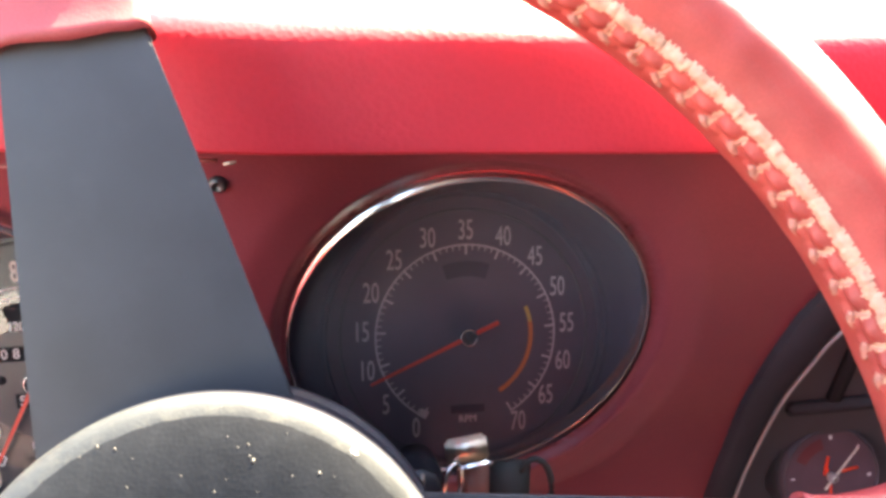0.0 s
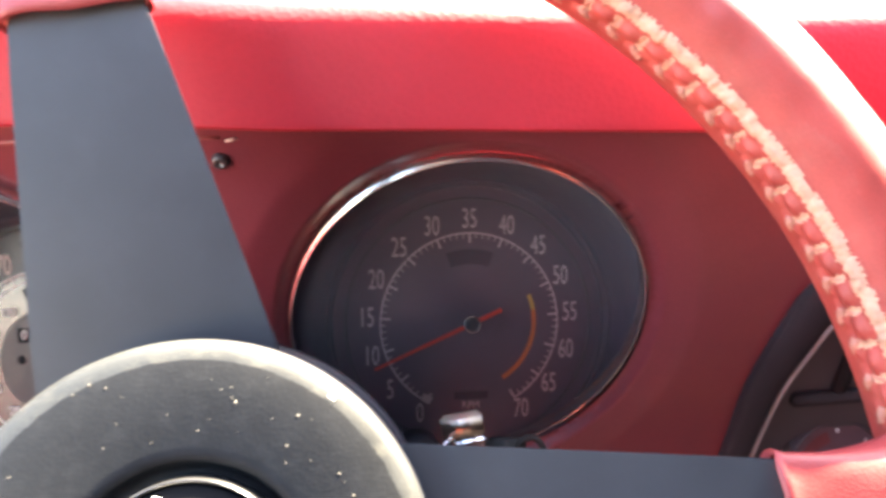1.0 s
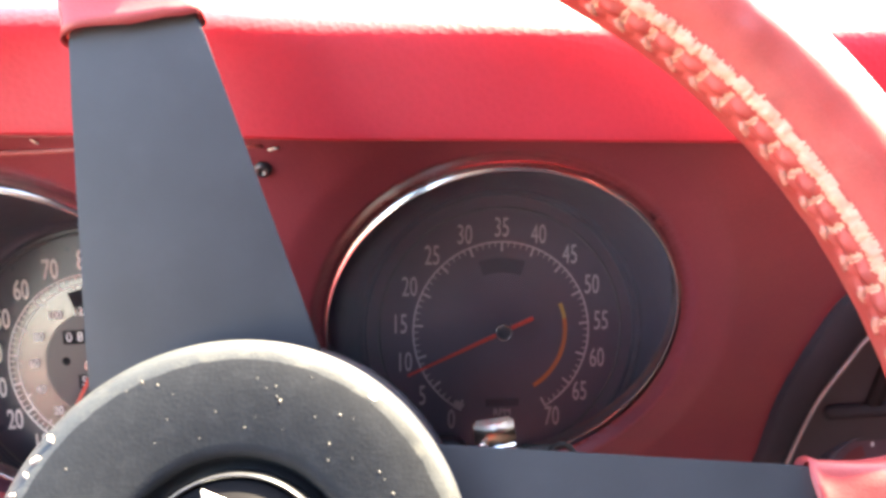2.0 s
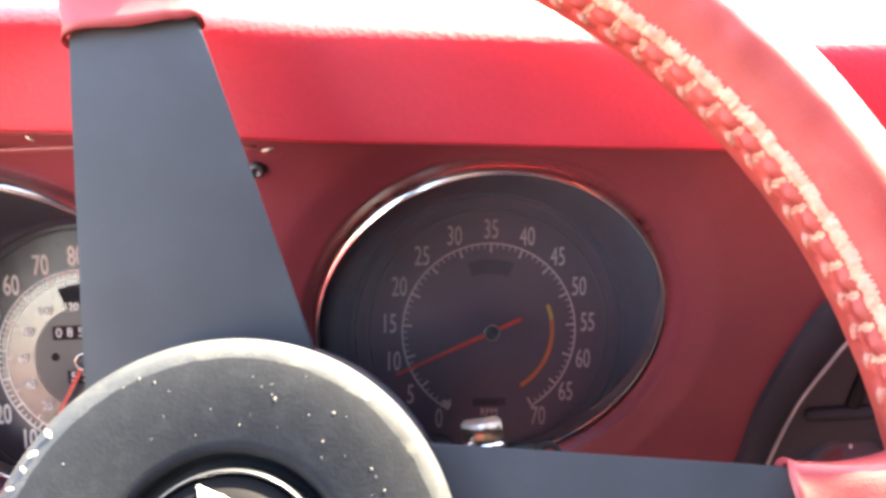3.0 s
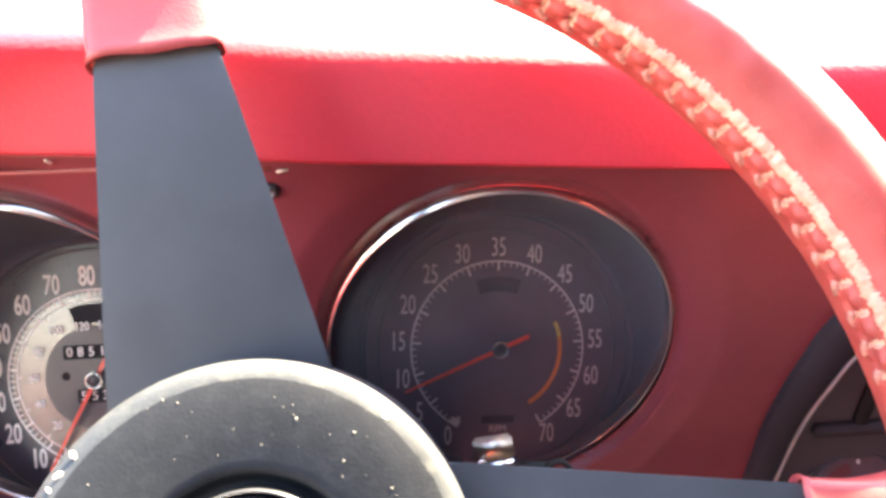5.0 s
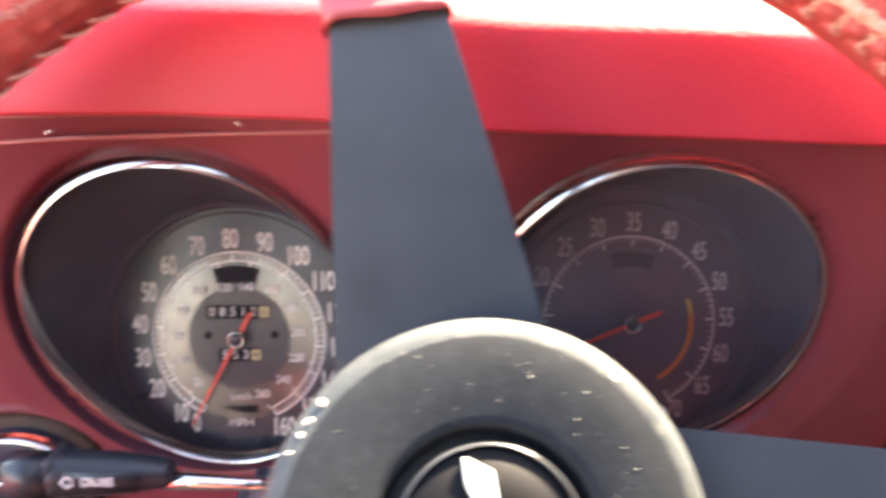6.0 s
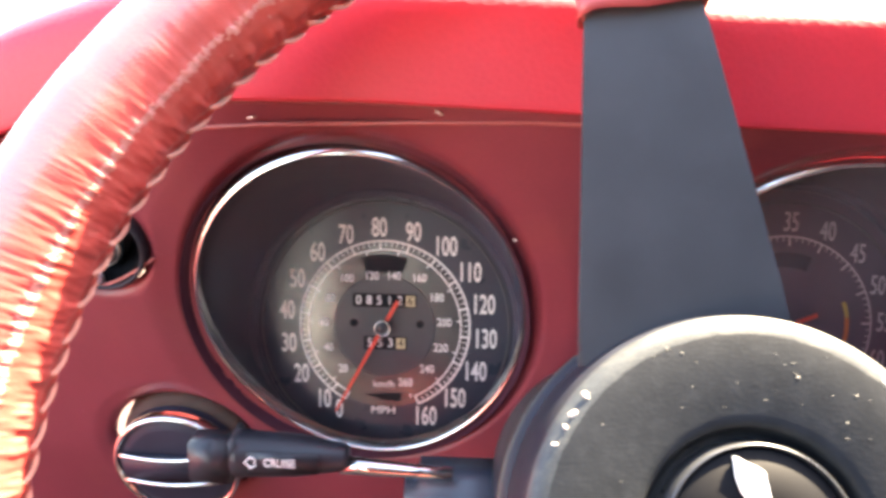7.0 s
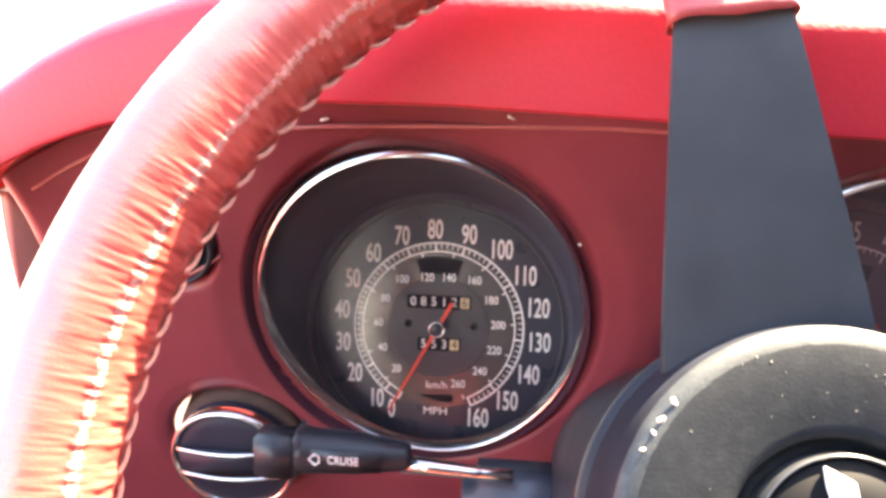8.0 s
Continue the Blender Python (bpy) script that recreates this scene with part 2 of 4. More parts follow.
def prism(poly, h0, h1, bevel=0.0, bm=None):
    """A solid over a flat outline between two heights, with eased edges."""
    own = bmesh.new()
    lo = [own.verts.new((x, y, h0)) for x, y in poly]
    hi = [own.verts.new((x, y, h1)) for x, y in poly]
    own.faces.new(lo[::-1])
    own.faces.new(hi)
    for k in range(len(poly)):
        j = (k + 1) % len(poly)
        own.faces.new((lo[k], lo[j], hi[j], hi[k]))
    if bevel:
        bmesh.ops.bevel(own, geom=list(own.edges), offset=bevel, segments=2, affect="EDGES")
    if bm is None:
        return own
    return merge(bm, own)


def merge(bm, other, m=None):
    """Adds another bmesh to bm."""
    if m is not None:
        other.transform(m)
    me = bpy.data.meshes.new("temporary")
    other.to_mesh(me)
    other.free()
    bm.from_mesh(me)
    bpy.data.meshes.remove(me)
    return bm


def box(w, d, h, bevel=0.001, m=None):
    bm = bmesh.new()
    bmesh.ops.create_cube(bm, size=1, matrix=Matrix.Diagonal((w, d, h, 1)))
    if bevel:
        bmesh.ops.bevel(bm, geom=list(bm.edges), offset=bevel, segments=3, affect="EDGES")
    if m is not None:
        bm.transform(m)
    return bm


def tube(points, radius, sides=10, closed=False, flat=1.0, taper=None):
    """A round cord along points."""
    bm = bmesh.new()
    pts = [Vector(p) for p in points]
    rings = []
    n = len(pts)
    for k, p in enumerate(pts):
        a = pts[(k - 1) % n] if (closed or k) else p
        b = pts[(k + 1) % n] if (closed or k < n - 1) else p
        d = (b - a).normalized()
        u = d.cross(Vector((0, 0, 1)))
        if u.length < 1e-3:
            u = d.cross(Vector((0, 1, 0)))
        u.normalize()
        v = d.cross(u)
        r = radius * (taper(k / (n - 1)) if taper else 1)
        rings.append([bm.verts.new(p + (u * math.cos(2 * math.pi * s / sides) + v * flat * math.sin(2 * math.pi * s / sides)) * r) for s in range(sides)])
    for k in range(n if closed else n - 1):
        a, b = rings[k], rings[(k + 1) % n]
        for s in range(sides):
            bm.faces.new((a[s], a[(s + 1) % sides], b[(s + 1) % sides], b[s]))
    if not closed:
        bm.faces.new(rings[0][::-1])
        bm.faces.new(rings[-1])
    return bm


def writing(name, body, size, mat, parent, x, y, h, squeeze=0.72, turn=0.0, depth=0.00015, bold=0.0):
    """Lettering in the built-in font, centred at x, y of the parent's face."""
    cu = bpy.data.curves.new(name, "FONT")
    cu.body, cu.size, cu.extrude, cu.offset = body, size, depth, bold
    cu.align_x, cu.align_y, cu.resolution_u = "CENTER", "CENTER", 4
    tmp = bpy.data.objects.new(name, cu)
    me = bpy.data.meshes.new_from_object(tmp)
    bpy.data.objects.remove(tmp)
    bpy.data.curves.remove(cu)
    me.transform(Matrix.Translation((x, y, h)) @ Matrix.Rotation(turn, 4, "Z") @ Matrix.Diagonal((squeeze, 1, 1, 1)))
    me.materials.clear()
    me.materials.append(mat)
    ob = new(name, me)
    ob.parent = parent
    return ob


def basis(origin, right, up):
    """The matrix of a frame with those x and y axes; z faces the viewer."""
    r = Vector(right).normalized()
    u = Vector(up).normalized()
    w = r.cross(u)
    m = Matrix((r, u, w)).transposed().to_4x4()
    m.translation = origin
    return m


def leaning(origin, degrees, yaw=0.0):
    """A face turned to the driver (-y), whose top leans away by the degrees (minus: towards the driver)."""
    p, q = radians(degrees), radians(yaw)
    right = Vector((math.cos(q), math.sin(q), 0))
    n = Vector((math.sin(q) * math.cos(p), -math.cos(q) * math.cos(p), math.sin(p)))
    return basis(origin, right, n.cross(right))


def interp(x, xs, ys):
    return float(np.interp(x, xs, ys))


# ---- setting ----
bm = bmesh.new()
bmesh.ops.create_grid(bm, x_segments=2, y_segments=2, size=2500)
ground = part("ground", bm, M_GROUND)
tagged(ground, "pale sunlit concrete ground outside the car", "ground", kind="structure")
# unseen floor, added so that the gauge lenses mirror something dark
floor_ob = part("floor", box(1.80, 1.7, 0.03, 0.004, pose(0.22, -0.02, 0.36)), M_CARPET)
tagged(floor_ob, "unseen dark red carpeted floor, added for dark reflections in the lenses", "floor", kind="structure")
# unseen walls at two depths, added to cut light from behind
rear = part("wall_rear", merge(merge(merge(box(1.46, 0.06, 0.99, 0.01, pose(0.39, -0.9, 0.865)), box(1.255, 0.06, 0.99, 0.01, pose(0.4575, -0.30, 0.865))), box(0.33, 0.06, 0.42, 0.01, pose(-0.505, -0.9, 0.58))), box(0.49, 0.06, 0.42, 0.01, pose(-0.420, -0.30, 0.585))), M_CARPET)
tagged(rear, "unseen dark red walls behind the driver, added to block light and reflections", "wall", kind="structure")
# unseen side wall, added and made tall to hold back light
side = part("wall_right", merge(box(0.06, 0.60, 0.60, 0.01, pose(1.12, 0.53, 0.65)), box(0.06, 1.10, 1.01, 0.01, pose(1.12, -0.32, 0.855))), M_CARPET)
tagged(side, "unseen dark red side wall, added to block light from the right", "wall", kind="structure")

# unseen wall whose two heights set what the speedometer dial reflects
left = part("wall_left", merge(box(0.06, 1.26, 0.55, 0.01, pose(-0.71, 0.015, 0.635)), box(0.06, 0.24, 0.47, 0.01, pose(-0.71, -0.735, 0.595))), M_FACE)
tagged(left, "unseen red side wall, added to shape light and reflections on the left", "wall", kind="structure")

# unseen roof pieces, added to cut sky light from the rear and right
roof = part("ceiling", merge(box(1.56, 0.33, 0.04, 0.008, pose(0.37, -0.765, 1.382)), box(0.96, 0.57, 0.04, 0.008, pose(0.67, -0.315, 1.382))), M_CARPET)
tagged(roof, "unseen dark red roof pieces, added to shape the light from above", "ceiling", kind="structure")
# backing added to keep outside light from showing through the openings
front = part("wall_front", box(1.33, 0.03, 0.42, 0.004, pose(0.43, 0.44, 0.765)), M_CARPET)
tagged(front, "dark red backing wall added behind the dashboard's openings to block light", "wall", kind="structure")

# ---- dashboard ----
PITCH = -20.0
SLOPE = math.tan(radians(20.0))
LIP_X = (-0.262, -0.236, -0.214, -0.192, -0.15, -0.12, -0.074, 0.0, 0.04, 0.09, 0.168, 0.30, 0.60, 1.10)
LIP_Z = (0.975, 0.9892, 0.9989, 1.0058, 1.0134, 1.0146, 1.0139, 1.0095, 1.0060, 1.0034, 0.9986, 0.9935, 0.989, 0.989)
END_Z = (0.60, 0.834, 0.870, 0.905, 0.939, 0.966, 1.06)
END_X = (-0.330, -0.310, -0.285, -0.262, -0.249, -0.250, -0.256)
BEZEL_AS = {"speedometer": 0.0700, "tachometer": 0.0730}
BEZEL_BS = {"speedometer": 0.0817, "tachometer": 0.0799}
BEZELS = {"speedometer": Vector((-0.0866, 0.3164, 0.9212)), "tachometer": Vector((0.1004, 0.3213, 0.9185))}
DIALS = {"speedometer": Vector((-0.0849, 0.3659, 0.8984)), "tachometer": Vector((0.1046, 0.3652, 0.9028))}
DIAL_TURN = {"speedometer": (9.7, -1.4, 0.0), "tachometer": (11.7, 5.0, 4.0)}  # lean, yaw and roll
SUNK = {"speedometer": ((0, 0.0045, 2), (215, 0.0045, 4)), "tachometer": ((-45, 0.0050, 1.5),)}
VENT = Vector((-0.1895, 0.2965, 0.957))
KNOB = Vector((-0.1808, 0.3470, 0.8412))


def lip(x):
    return interp(x, LIP_X, LIP_Z)


def face_y(z):
    return 0.3125 - (z - 0.9163) * SLOPE


dash = thing("dashboard", pose(0, 0.34, 0.9), "red vinyl padded sports car dashboard with two round gauge pods", "dashboard")
DASH0 = Matrix.Translation((0, -0.34, -0.9))


def dash_part(name, bm, mat, label="", round_faces=True):
    bm.transform(DASH0)
    return part(name, bm, mat, dash, label, round_faces)


# face panel with a dished opening for each gauge, the vent and the knob
HOLES = [(BEZELS["speedometer"].x, BEZELS["speedometer"].z, BEZEL_AS["speedometer"], BEZEL_BS["speedometer"] * math.cos(radians(20)), 0.020, 0.0075, 0.0030),
         (BEZELS["tachometer"].x, BEZELS["tachometer"].z, BEZEL_AS["tachometer"], BEZEL_BS["tachometer"] * math.cos(radians(20)), 0.020, 0.0095, 0.0014),
         (VENT.x, VENT.z, 0.0215, 0.0202, 0.007, 0.004, 0.0),
         (KNOB.x + 0.001, KNOB.z + 0.003, 0.0348, 0.0332, 0.010, 0.005, 0.0)]
CL_OUT = ((0.217, 0.70), (0.2165, 0.819), (0.2175, 0.852), (0.2190, 0.880), (0.2260, 0.911), (0.2350, 0.933), (0.257, 0.951), (0.435, 0.956), (0.435, 0.70))
CL_IN = ((0.231, 0.705), (0.2300, 0.817), (0.2310, 0.847), (0.2345, 0.878), (0.2410, 0.899), (0.2490, 0.917), (0.270, 0.936), (0.423, 0.942), (0.423, 0.705))
CL_MID = [((a[0] + b[0]) / 2, (a[1] + b[1]) / 2) for a, b in zip(CL_OUT, CL_IN)]


def in_cluster(x, z):
    """Whether a place of the panel lies inside the centre cluster's opening."""
    inside = False
    for (xa, za), (xb, zb) in zip(CL_MID, CL_MID[1:] + CL_MID[:1]):
        if (za > z) != (zb > z) and x < xa + (z - za) / (zb - za) * (xb - xa):
            inside = not inside
    return inside


bm = bmesh.new()
NX, NZ = 640, 260
grid = []
for i in range(NX + 1):
    col = []
    for j in range(NZ + 1):
        v = j / NZ
        top = lip(-0.26 + 0.86 * i / NX) - 0.001
        z = 0.66 + (top - 0.66) * v
        x0 = interp(z, END_Z, END_X)
        x = x0 + (0.60 - x0) * (i / NX) ** 1.25
        z = 0.66 + (lip(x) + 0.004 - 0.66) * v
        dip = 0.0
        gone = False
        for hx, hz, ha, hb, w, depth, ledge in HOLES:
            dx, dz = x - hx, z - hz
            rr = math.hypot(dx / ha, dz / hb)
            if rr < 1 + w / ha * 1.1:
                if abs(rr - 1) < 0.0012 / ha and rr > 0:
                    x, z = hx + dx / rr, hz + dz / rr
                    rr = 1.0
                if rr < 0.999:
                    gone = True
                d = max(0.0, (rr - 1) * ha - ledge)
                u = min(1.0, d / (w - ledge))
                dip = max(dip, depth * (0.42 * (1 - u) ** 2 * (1 + 2 * u) + 0.58 * max(0.0, 1 - d / 0.0035) ** 1.5))
        if x > 0.2 and in_cluster(x, z):
            gone = True
        near_lip = max(0.0, 1 - (lip(x) - z) / 0.03)
        y = face_y(z) + dip - 0.004 * min(1.0, near_lip) ** 2 + max(0.0, z - lip(x)) * 2.5
        end = max(0.0, 1 - (x - interp(z, END_Z, END_X)) / 0.012)
        y += 0.010 * end ** 2
        ve = bm.verts.new((x, y, z))
        col.append((ve, gone))
    grid.append(col)
for i in range(NX):
    for j in range(NZ):
        q = [grid[i][j], grid[i + 1][j], grid[i + 1][j + 1], grid[i][j + 1]]
        if not any(g for _, g in q):
            bm.faces.new([v for v, _ in q])
loose = [v for v in bm.verts if not v.link_faces]
bmesh.ops.delete(bm, geom=loose, context="VERTS")
dash_part("face_panel", bm, M_FACE, "red vinyl instrument panel with dished gauge openings, shade put into its darker red")

# end cap that closes the panel towards the door
bm = bmesh.new()
rows = []
for k in range(25):
    z = 0.66 + (0.962 - 0.66) * k / 24
    x0 = interp(z, END_Z, END_X)
    y0 = face_y(z) + 0.010
    rows.append([bm.verts.new((x0 - 0.004 * math.sin(math.pi * s / 6), y0 + 0.30 * (s / 6) ** 2 + 0.002 * s, z)) for s in range(7)])
for a, b in zip(rows, rows[1:]):
    for s in range(6):
        bm.faces.new((a[s], a[s + 1], b[s + 1], b[s]))
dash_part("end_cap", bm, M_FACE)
strip = bmesh.new()
rows = []
for k in range(13):
    f = k / 12
    z = 0.905 + 0.064 * f
    xa = -0.2765 + 0.0030 * f - 0.0012 * math.sin(math.pi * f)
    w = 0.0015 + 0.0085 * f ** 0.7
    rows.append([strip.verts.new(p) for p in ((xa + 0.0245, 0.352, z), (xa, 0.330, z), (xa - w, 0.334, z), (xa - w - 0.001, 0.42, z))])
for a, b in zip(rows, rows[1:]):
    for q in range(3):
        strip.faces.new((a[q], a[q + 1], b[q + 1], b[q]))
dash_part("end_trim", strip, M_FACE, "paler red trim at the panel's outer end")

# padded roll and dash top
PAD = [(0.284, 0.0006), (0.274, 0.0002), (0.2690, 0.0000), (0.2676, 0.0008), (0.2674, 0.0030), (0.2676, 0.0090), (0.2681, 0.0160), (0.2690, 0.0240), (0.2702, 0.0305), (0.2724, 0.0352), (0.2766, 0.0388),
       (0.2850, 0.0410), (0.3000, 0.0422), (0.33, 0.0430), (0.36, 0.0436), (0.42, 0.044), (0.52, 0.048), (0.66, 0.053), (0.80, 0.057)]
def curve(points, n, closed=False):
    """Points along a smooth curve through the given ones."""
    out, m = [], len(points)
    for i in range(m if closed else m - 1):
        p = [Vector((*points[q % m if closed else min(max(q, 0), m - 1)], 0)) for q in (i - 1, i, i + 1, i + 2)]
        for k in range(n):
            f = k / n
            v = 0.5 * (2 * p[1] + (p[2] - p[0]) * f + (2 * p[0] - 5 * p[1] + 4 * p[2] - p[3]) * f * f + (3 * p[1] - p[0] - 3 * p[2] + p[3]) * f ** 3)
            out.append((v.x, v.y))
    return out if closed else out + [tuple(points[-1])]


PAD = PAD[:3] + curve(PAD[3:14], 3) + PAD[14:]
bm = bmesh.new()
rings = []
PX = 160
for i in range(PX + 1):
    x = -0.275 + 1.375 * (i / PX) ** 1.5
    L = lip(max(x, -0.262))
    fall = max(0.0, (-0.235 - x) / 0.04)
    ring = []
    for k, (y, dz) in enumerate(PAD):
        w = 0.0007 * noise.noise((x * 14, y * 30, 1.0)) if 2 < k < 33 else 0
        drop = 0.0
        if x < -0.12 and k > 3:
            drop = 0.55 * (max(0.0, (-0.12 - x)) / 0.14) ** 2 * max(0.0, dz - 0.005)
        ring.append(bm.verts.new((x - min(0.10, max(0, (y - 0.27))) * 0.7 * max(0, min(1, (-0.19 - x) / 0.08)), y, L + dz - drop + w - 0.012 * fall ** 2)))
    rings.append(ring)
for a, b in zip(rings, rings[1:]):
    for k in range(len(PAD) - 1):
        bm.faces.new((a[k], a[k + 1], b[k + 1], b[k]))
bm.faces.new(rings[0])
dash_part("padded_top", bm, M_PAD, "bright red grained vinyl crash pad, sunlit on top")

# piping along the panel's upper edge, screw, flecks
SEAM_X = (-0.234, -0.217, -0.200, -0.140, -0.111, -0.062, -0.016, 0.02)
SEAM_Z = (0.979, 0.988, 0.9955, 1.0045, 1.006, 1.0065, 1.0065, 1.0045)
pts = []
for k in range(41):
    x = -0.234 + 0.254 * k / 40
    z = interp(x, SEAM_X, SEAM_Z)
    nl = max(0.0, 1 - (lip(x) - z) / 0.03)
    pts.append((x, face_y(z) - 0.004 * nl ** 2, z))
dash_part("piping", tube(pts, 0.0008, 8), M_PIPING, "thin paler piping line")
for k, (x, z, w, tilt) in enumerate(((0.0235, 1.0035, 0.0042, -8), (-0.114, 1.0085, 0.0034, -10), (-0.050, 1.0100, 0.0030, 30), (-0.0236, 0.9612, 0.0016, 40))):
    y = face_y(z) - 0.0045 * max(0.0, 1 - (lip(x) - z) / 0.03) ** 2 - 0.0005
    dash_part("worn_fleck", box(w, 0.0007, 0.0009, 0.0003, pose(x, y, z, 0, tilt, 0)), M_FLECK, "pale worn fleck in the vinyl")
crease = []
for k in range(13):
    f = k / 12
    x, z = -0.1912 + 0.0263 * f, 0.9380 + 0.0135 * f ** 1.35
    crease.append((x, face_y(z) - 0.0004, z))
dash_part("crease", tube(crease, 0.0007, 8, taper=lambda f: 0.5 + 0.5 * math.sin(math.pi * (0.15 + 0.7 * f))), M_PIPING, "pale crease in the vinyl below the vent")
screw = dash_part("screw", lathe([(0.0, 0.0010), (0.0010, 0.0010), (0.0013, 0.0019), (0.0021, 0.0016), (0.0028, 0.0006), (0.0030, -0.002)], 24), M_HORN_RING, "small dull metal dome screw")
screw.matrix_basis = DASH0 @ leaning((0.0185, face_y(0.9965) - 0.0025, 0.9965), PITCH) @ DASH0.inverted()


# ---- gauges ----
def ring_band(r0, r1, a0, a1, h, steps):
    """A flat printed band between two radii, from angle to angle (clockwise from the top)."""
    bm = bmesh.new()
    prev = None
    for k in range(steps + 1):
        a = radians(a0 + (a1 - a0) * k / steps)
        cur = [bm.verts.new((r * math.sin(a), r * math.cos(a), h)) for r in (r0, r1)]
        if prev:
            bm.faces.new((prev[0], prev[1], cur[1], cur[0]))
        prev = cur
    return bm


def ticks(angles, r0, r1, width, h, bm=None):
    bm = bm or bmesh.new()
    for a in angles:
        a = radians(a)
        s, c = math.sin(a), math.cos(a)
        w = width / 2
        bm.faces.new([bm.verts.new((r * s + o * c, r * c - o * s, h)) for r, o in ((r0, -w), (r1, -w), (r1, w), (r0, w))])
    return bm


def needle(parent, angle, tip, tail, h):
    a = radians(angle)
    bm = prism([(-0.0009, -tail), (0.0009, -tail), (0.0009, 0), (0.0005, tip), (-0.0005, tip), (-0.0009, 0)], h, h + 0.0007)
    bm.transform(Matrix.Rotation(-a, 4, "Z"))
    ob = part("needle", bm, M_NEEDLE, parent, "thin red-orange pointer", False)
    cap = part("needle_hub", lathe([(0.0, 0.0018), (0.0026, 0.0018), (0.0030, 0.0014), (0.0030, -0.0006)], 32), M_BLACK, ob)
    cap.location = (0, 0, h + 0.0008)
    ringlet = part("hub_ring", lathe([(0.0031, 0.0014), (0.0037, 0.0020), (0.0041, 0.0014), (0.0041, 0.0), (0.0031, 0.0)], 32, close=True), M_CHROME, ob)
    ringlet.location = (0, 0, h + 0.0008)
    return ob


def gauge(name, label, ring):
    """A deep round instrument: chrome bezel in the panel, black tunnel, flat dial at its end."""
    d, b = DIALS[name], BEZELS[name]
    lean, yaw, roll = DIAL_TURN[name]
    m = leaning(d, lean, yaw) @ Matrix.Rotation(-radians(roll), 4, "Z")
    g = thing(name, m, label, "gauge", "main gauges")
    inv = m.inverted()
    BEZEL_A, BEZEL_B = BEZEL_AS[name], BEZEL_BS[name]
    mb = inv @ leaning(b, PITCH)
    face = part("dial_face", lathe([(0.0, 0.0), (0.030, 0.0), (0.0640, 0.0), (0.0648, -0.004), (0.0, -0.004)], 96), M_DIAL_S if name == "speedometer" else M_DIAL, g, "flat black dial", False)
    part("edge_ring", lathe([(ring - 0.0006, 0.0001), (ring - 0.0003, 0.0007), (ring + 0.0003, 0.0007), (ring + 0.0006, 0.0001)], 96), M_GREY, g, "faint raised ring near the dial's edge")
    # tunnel from the bezel back to the dial's edge
    bm = bmesh.new()
    prev = None
    for s in range(13):
        f = s / 12
        cur = []
        for k in range(96):
            t = 2 * math.pi * k / 96
            p0 = mb @ Vector((BEZEL_A * 0.972 * math.cos(t), BEZEL_B * 0.972 * math.sin(t), -0.0005))
            p1 = Vector((0.0660 * math.cos(t), 0.0660 * math.sin(t), 0.0035))
            bulge = math.sin(math.pi * f) * 0.002
            p = p0.lerp(p1, f)
            p = p + Vector((math.cos(t), math.sin(t), 0)) * bulge
            cur.append(bm.verts.new(p))
        if prev:
            for k in range(96):
                bm.faces.new((prev[k], prev[(k + 1) % 96], cur[(k + 1) % 96], cur[k]))
        prev = cur
    last = []
    for r, h in ((0.0650, 0.0036), (0.0638, 0.0028), (0.0636, 0.0)):
        last = [bm.verts.new((r * math.cos(2 * math.pi * k / 96), r * math.sin(2 * math.pi * k / 96), h)) for k in range(96)]
        for k in range(96):
            bm.faces.new((prev[k], prev[(k + 1) % 96], last[(k + 1) % 96], last[k]))
        prev = last
    part("tunnel", bm, M_TUNNEL, g, "deep glossy black tunnel")
    bz = part("bezel", lathe([(0.967, -0.002), (0.968, 0.0030), (0.972, 0.0042), (0.978, 0.0042), (0.996, 0.0022), (1.010, 0.0004), (1.013, -0.004)], 128, BEZEL_A, BEZEL_B), M_CHROME, g, "polished chrome bezel ring")
    # the vinyl lip rolls over parts of the ring, which sinks below it there
    for v in bz.data.vertices:
        t = math.atan2(v.co.y / BEZEL_B, v.co.x / BEZEL_A)
        v.co.z -= sum(deep * max(0.0, math.cos(t - radians(a0))) ** power for a0, deep, power in SUNK[name])
    bz.matrix_basis = mb
    if name == "speedometer":
        # dark ring set off to the lower left paints the recess's shade
        gk = part("groove", lathe([(0.995, -0.0030), (1.012, -0.0006), (1.034, 0.0030), (1.040, 0.0030)], 128, BEZEL_A, BEZEL_B, centre=(-0.0024, -0.0013)), M_GROOVE_SHADE, g, "dark ring painting the groove's shade round the bezel")
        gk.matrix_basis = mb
    glass = part("lens", lathe([(0.0, 0.0), (0.5, 0.0), (0.975, 0.0)], 64, BEZEL_A, BEZEL_B), M_GLASS_LESS_VEIL if name == "speedometer" else M_GLASS, g, "clear gauge lens with a film of dust and painted haze")
    glass.matrix_basis = mb
    if glass.data.polygons[0].normal.z < 0:
        glass.data.flip_normals()
    glass.visible_shadow = False
    return g


R = 0.042
H1 = 0.0003
speedo = gauge("speedometer", "black speedometer with white numerals and red needle", 0.0612)


def mph(v):
    """The dial's angle for a speed: even from 10 on, a short step from 0 to 10."""
    return -141.5 + 1.982 * (v - 10) if v >= 10 else -152.5 + 1.1 * v


part("scale_ring", merge(ring_band(R - 0.0004, R + 0.0005, -152, 156.5, H1, 120), ring_band(R - 0.0045, R - 0.0038, -152, 156.5, H1, 120)), M_MARK, speedo, "white double scale ring", False)
part("major_ticks", ticks([mph(10 * k) for k in range(17)], R - 0.0042, R, 0.0009, H1), M_MARK, speedo, round_faces=False)
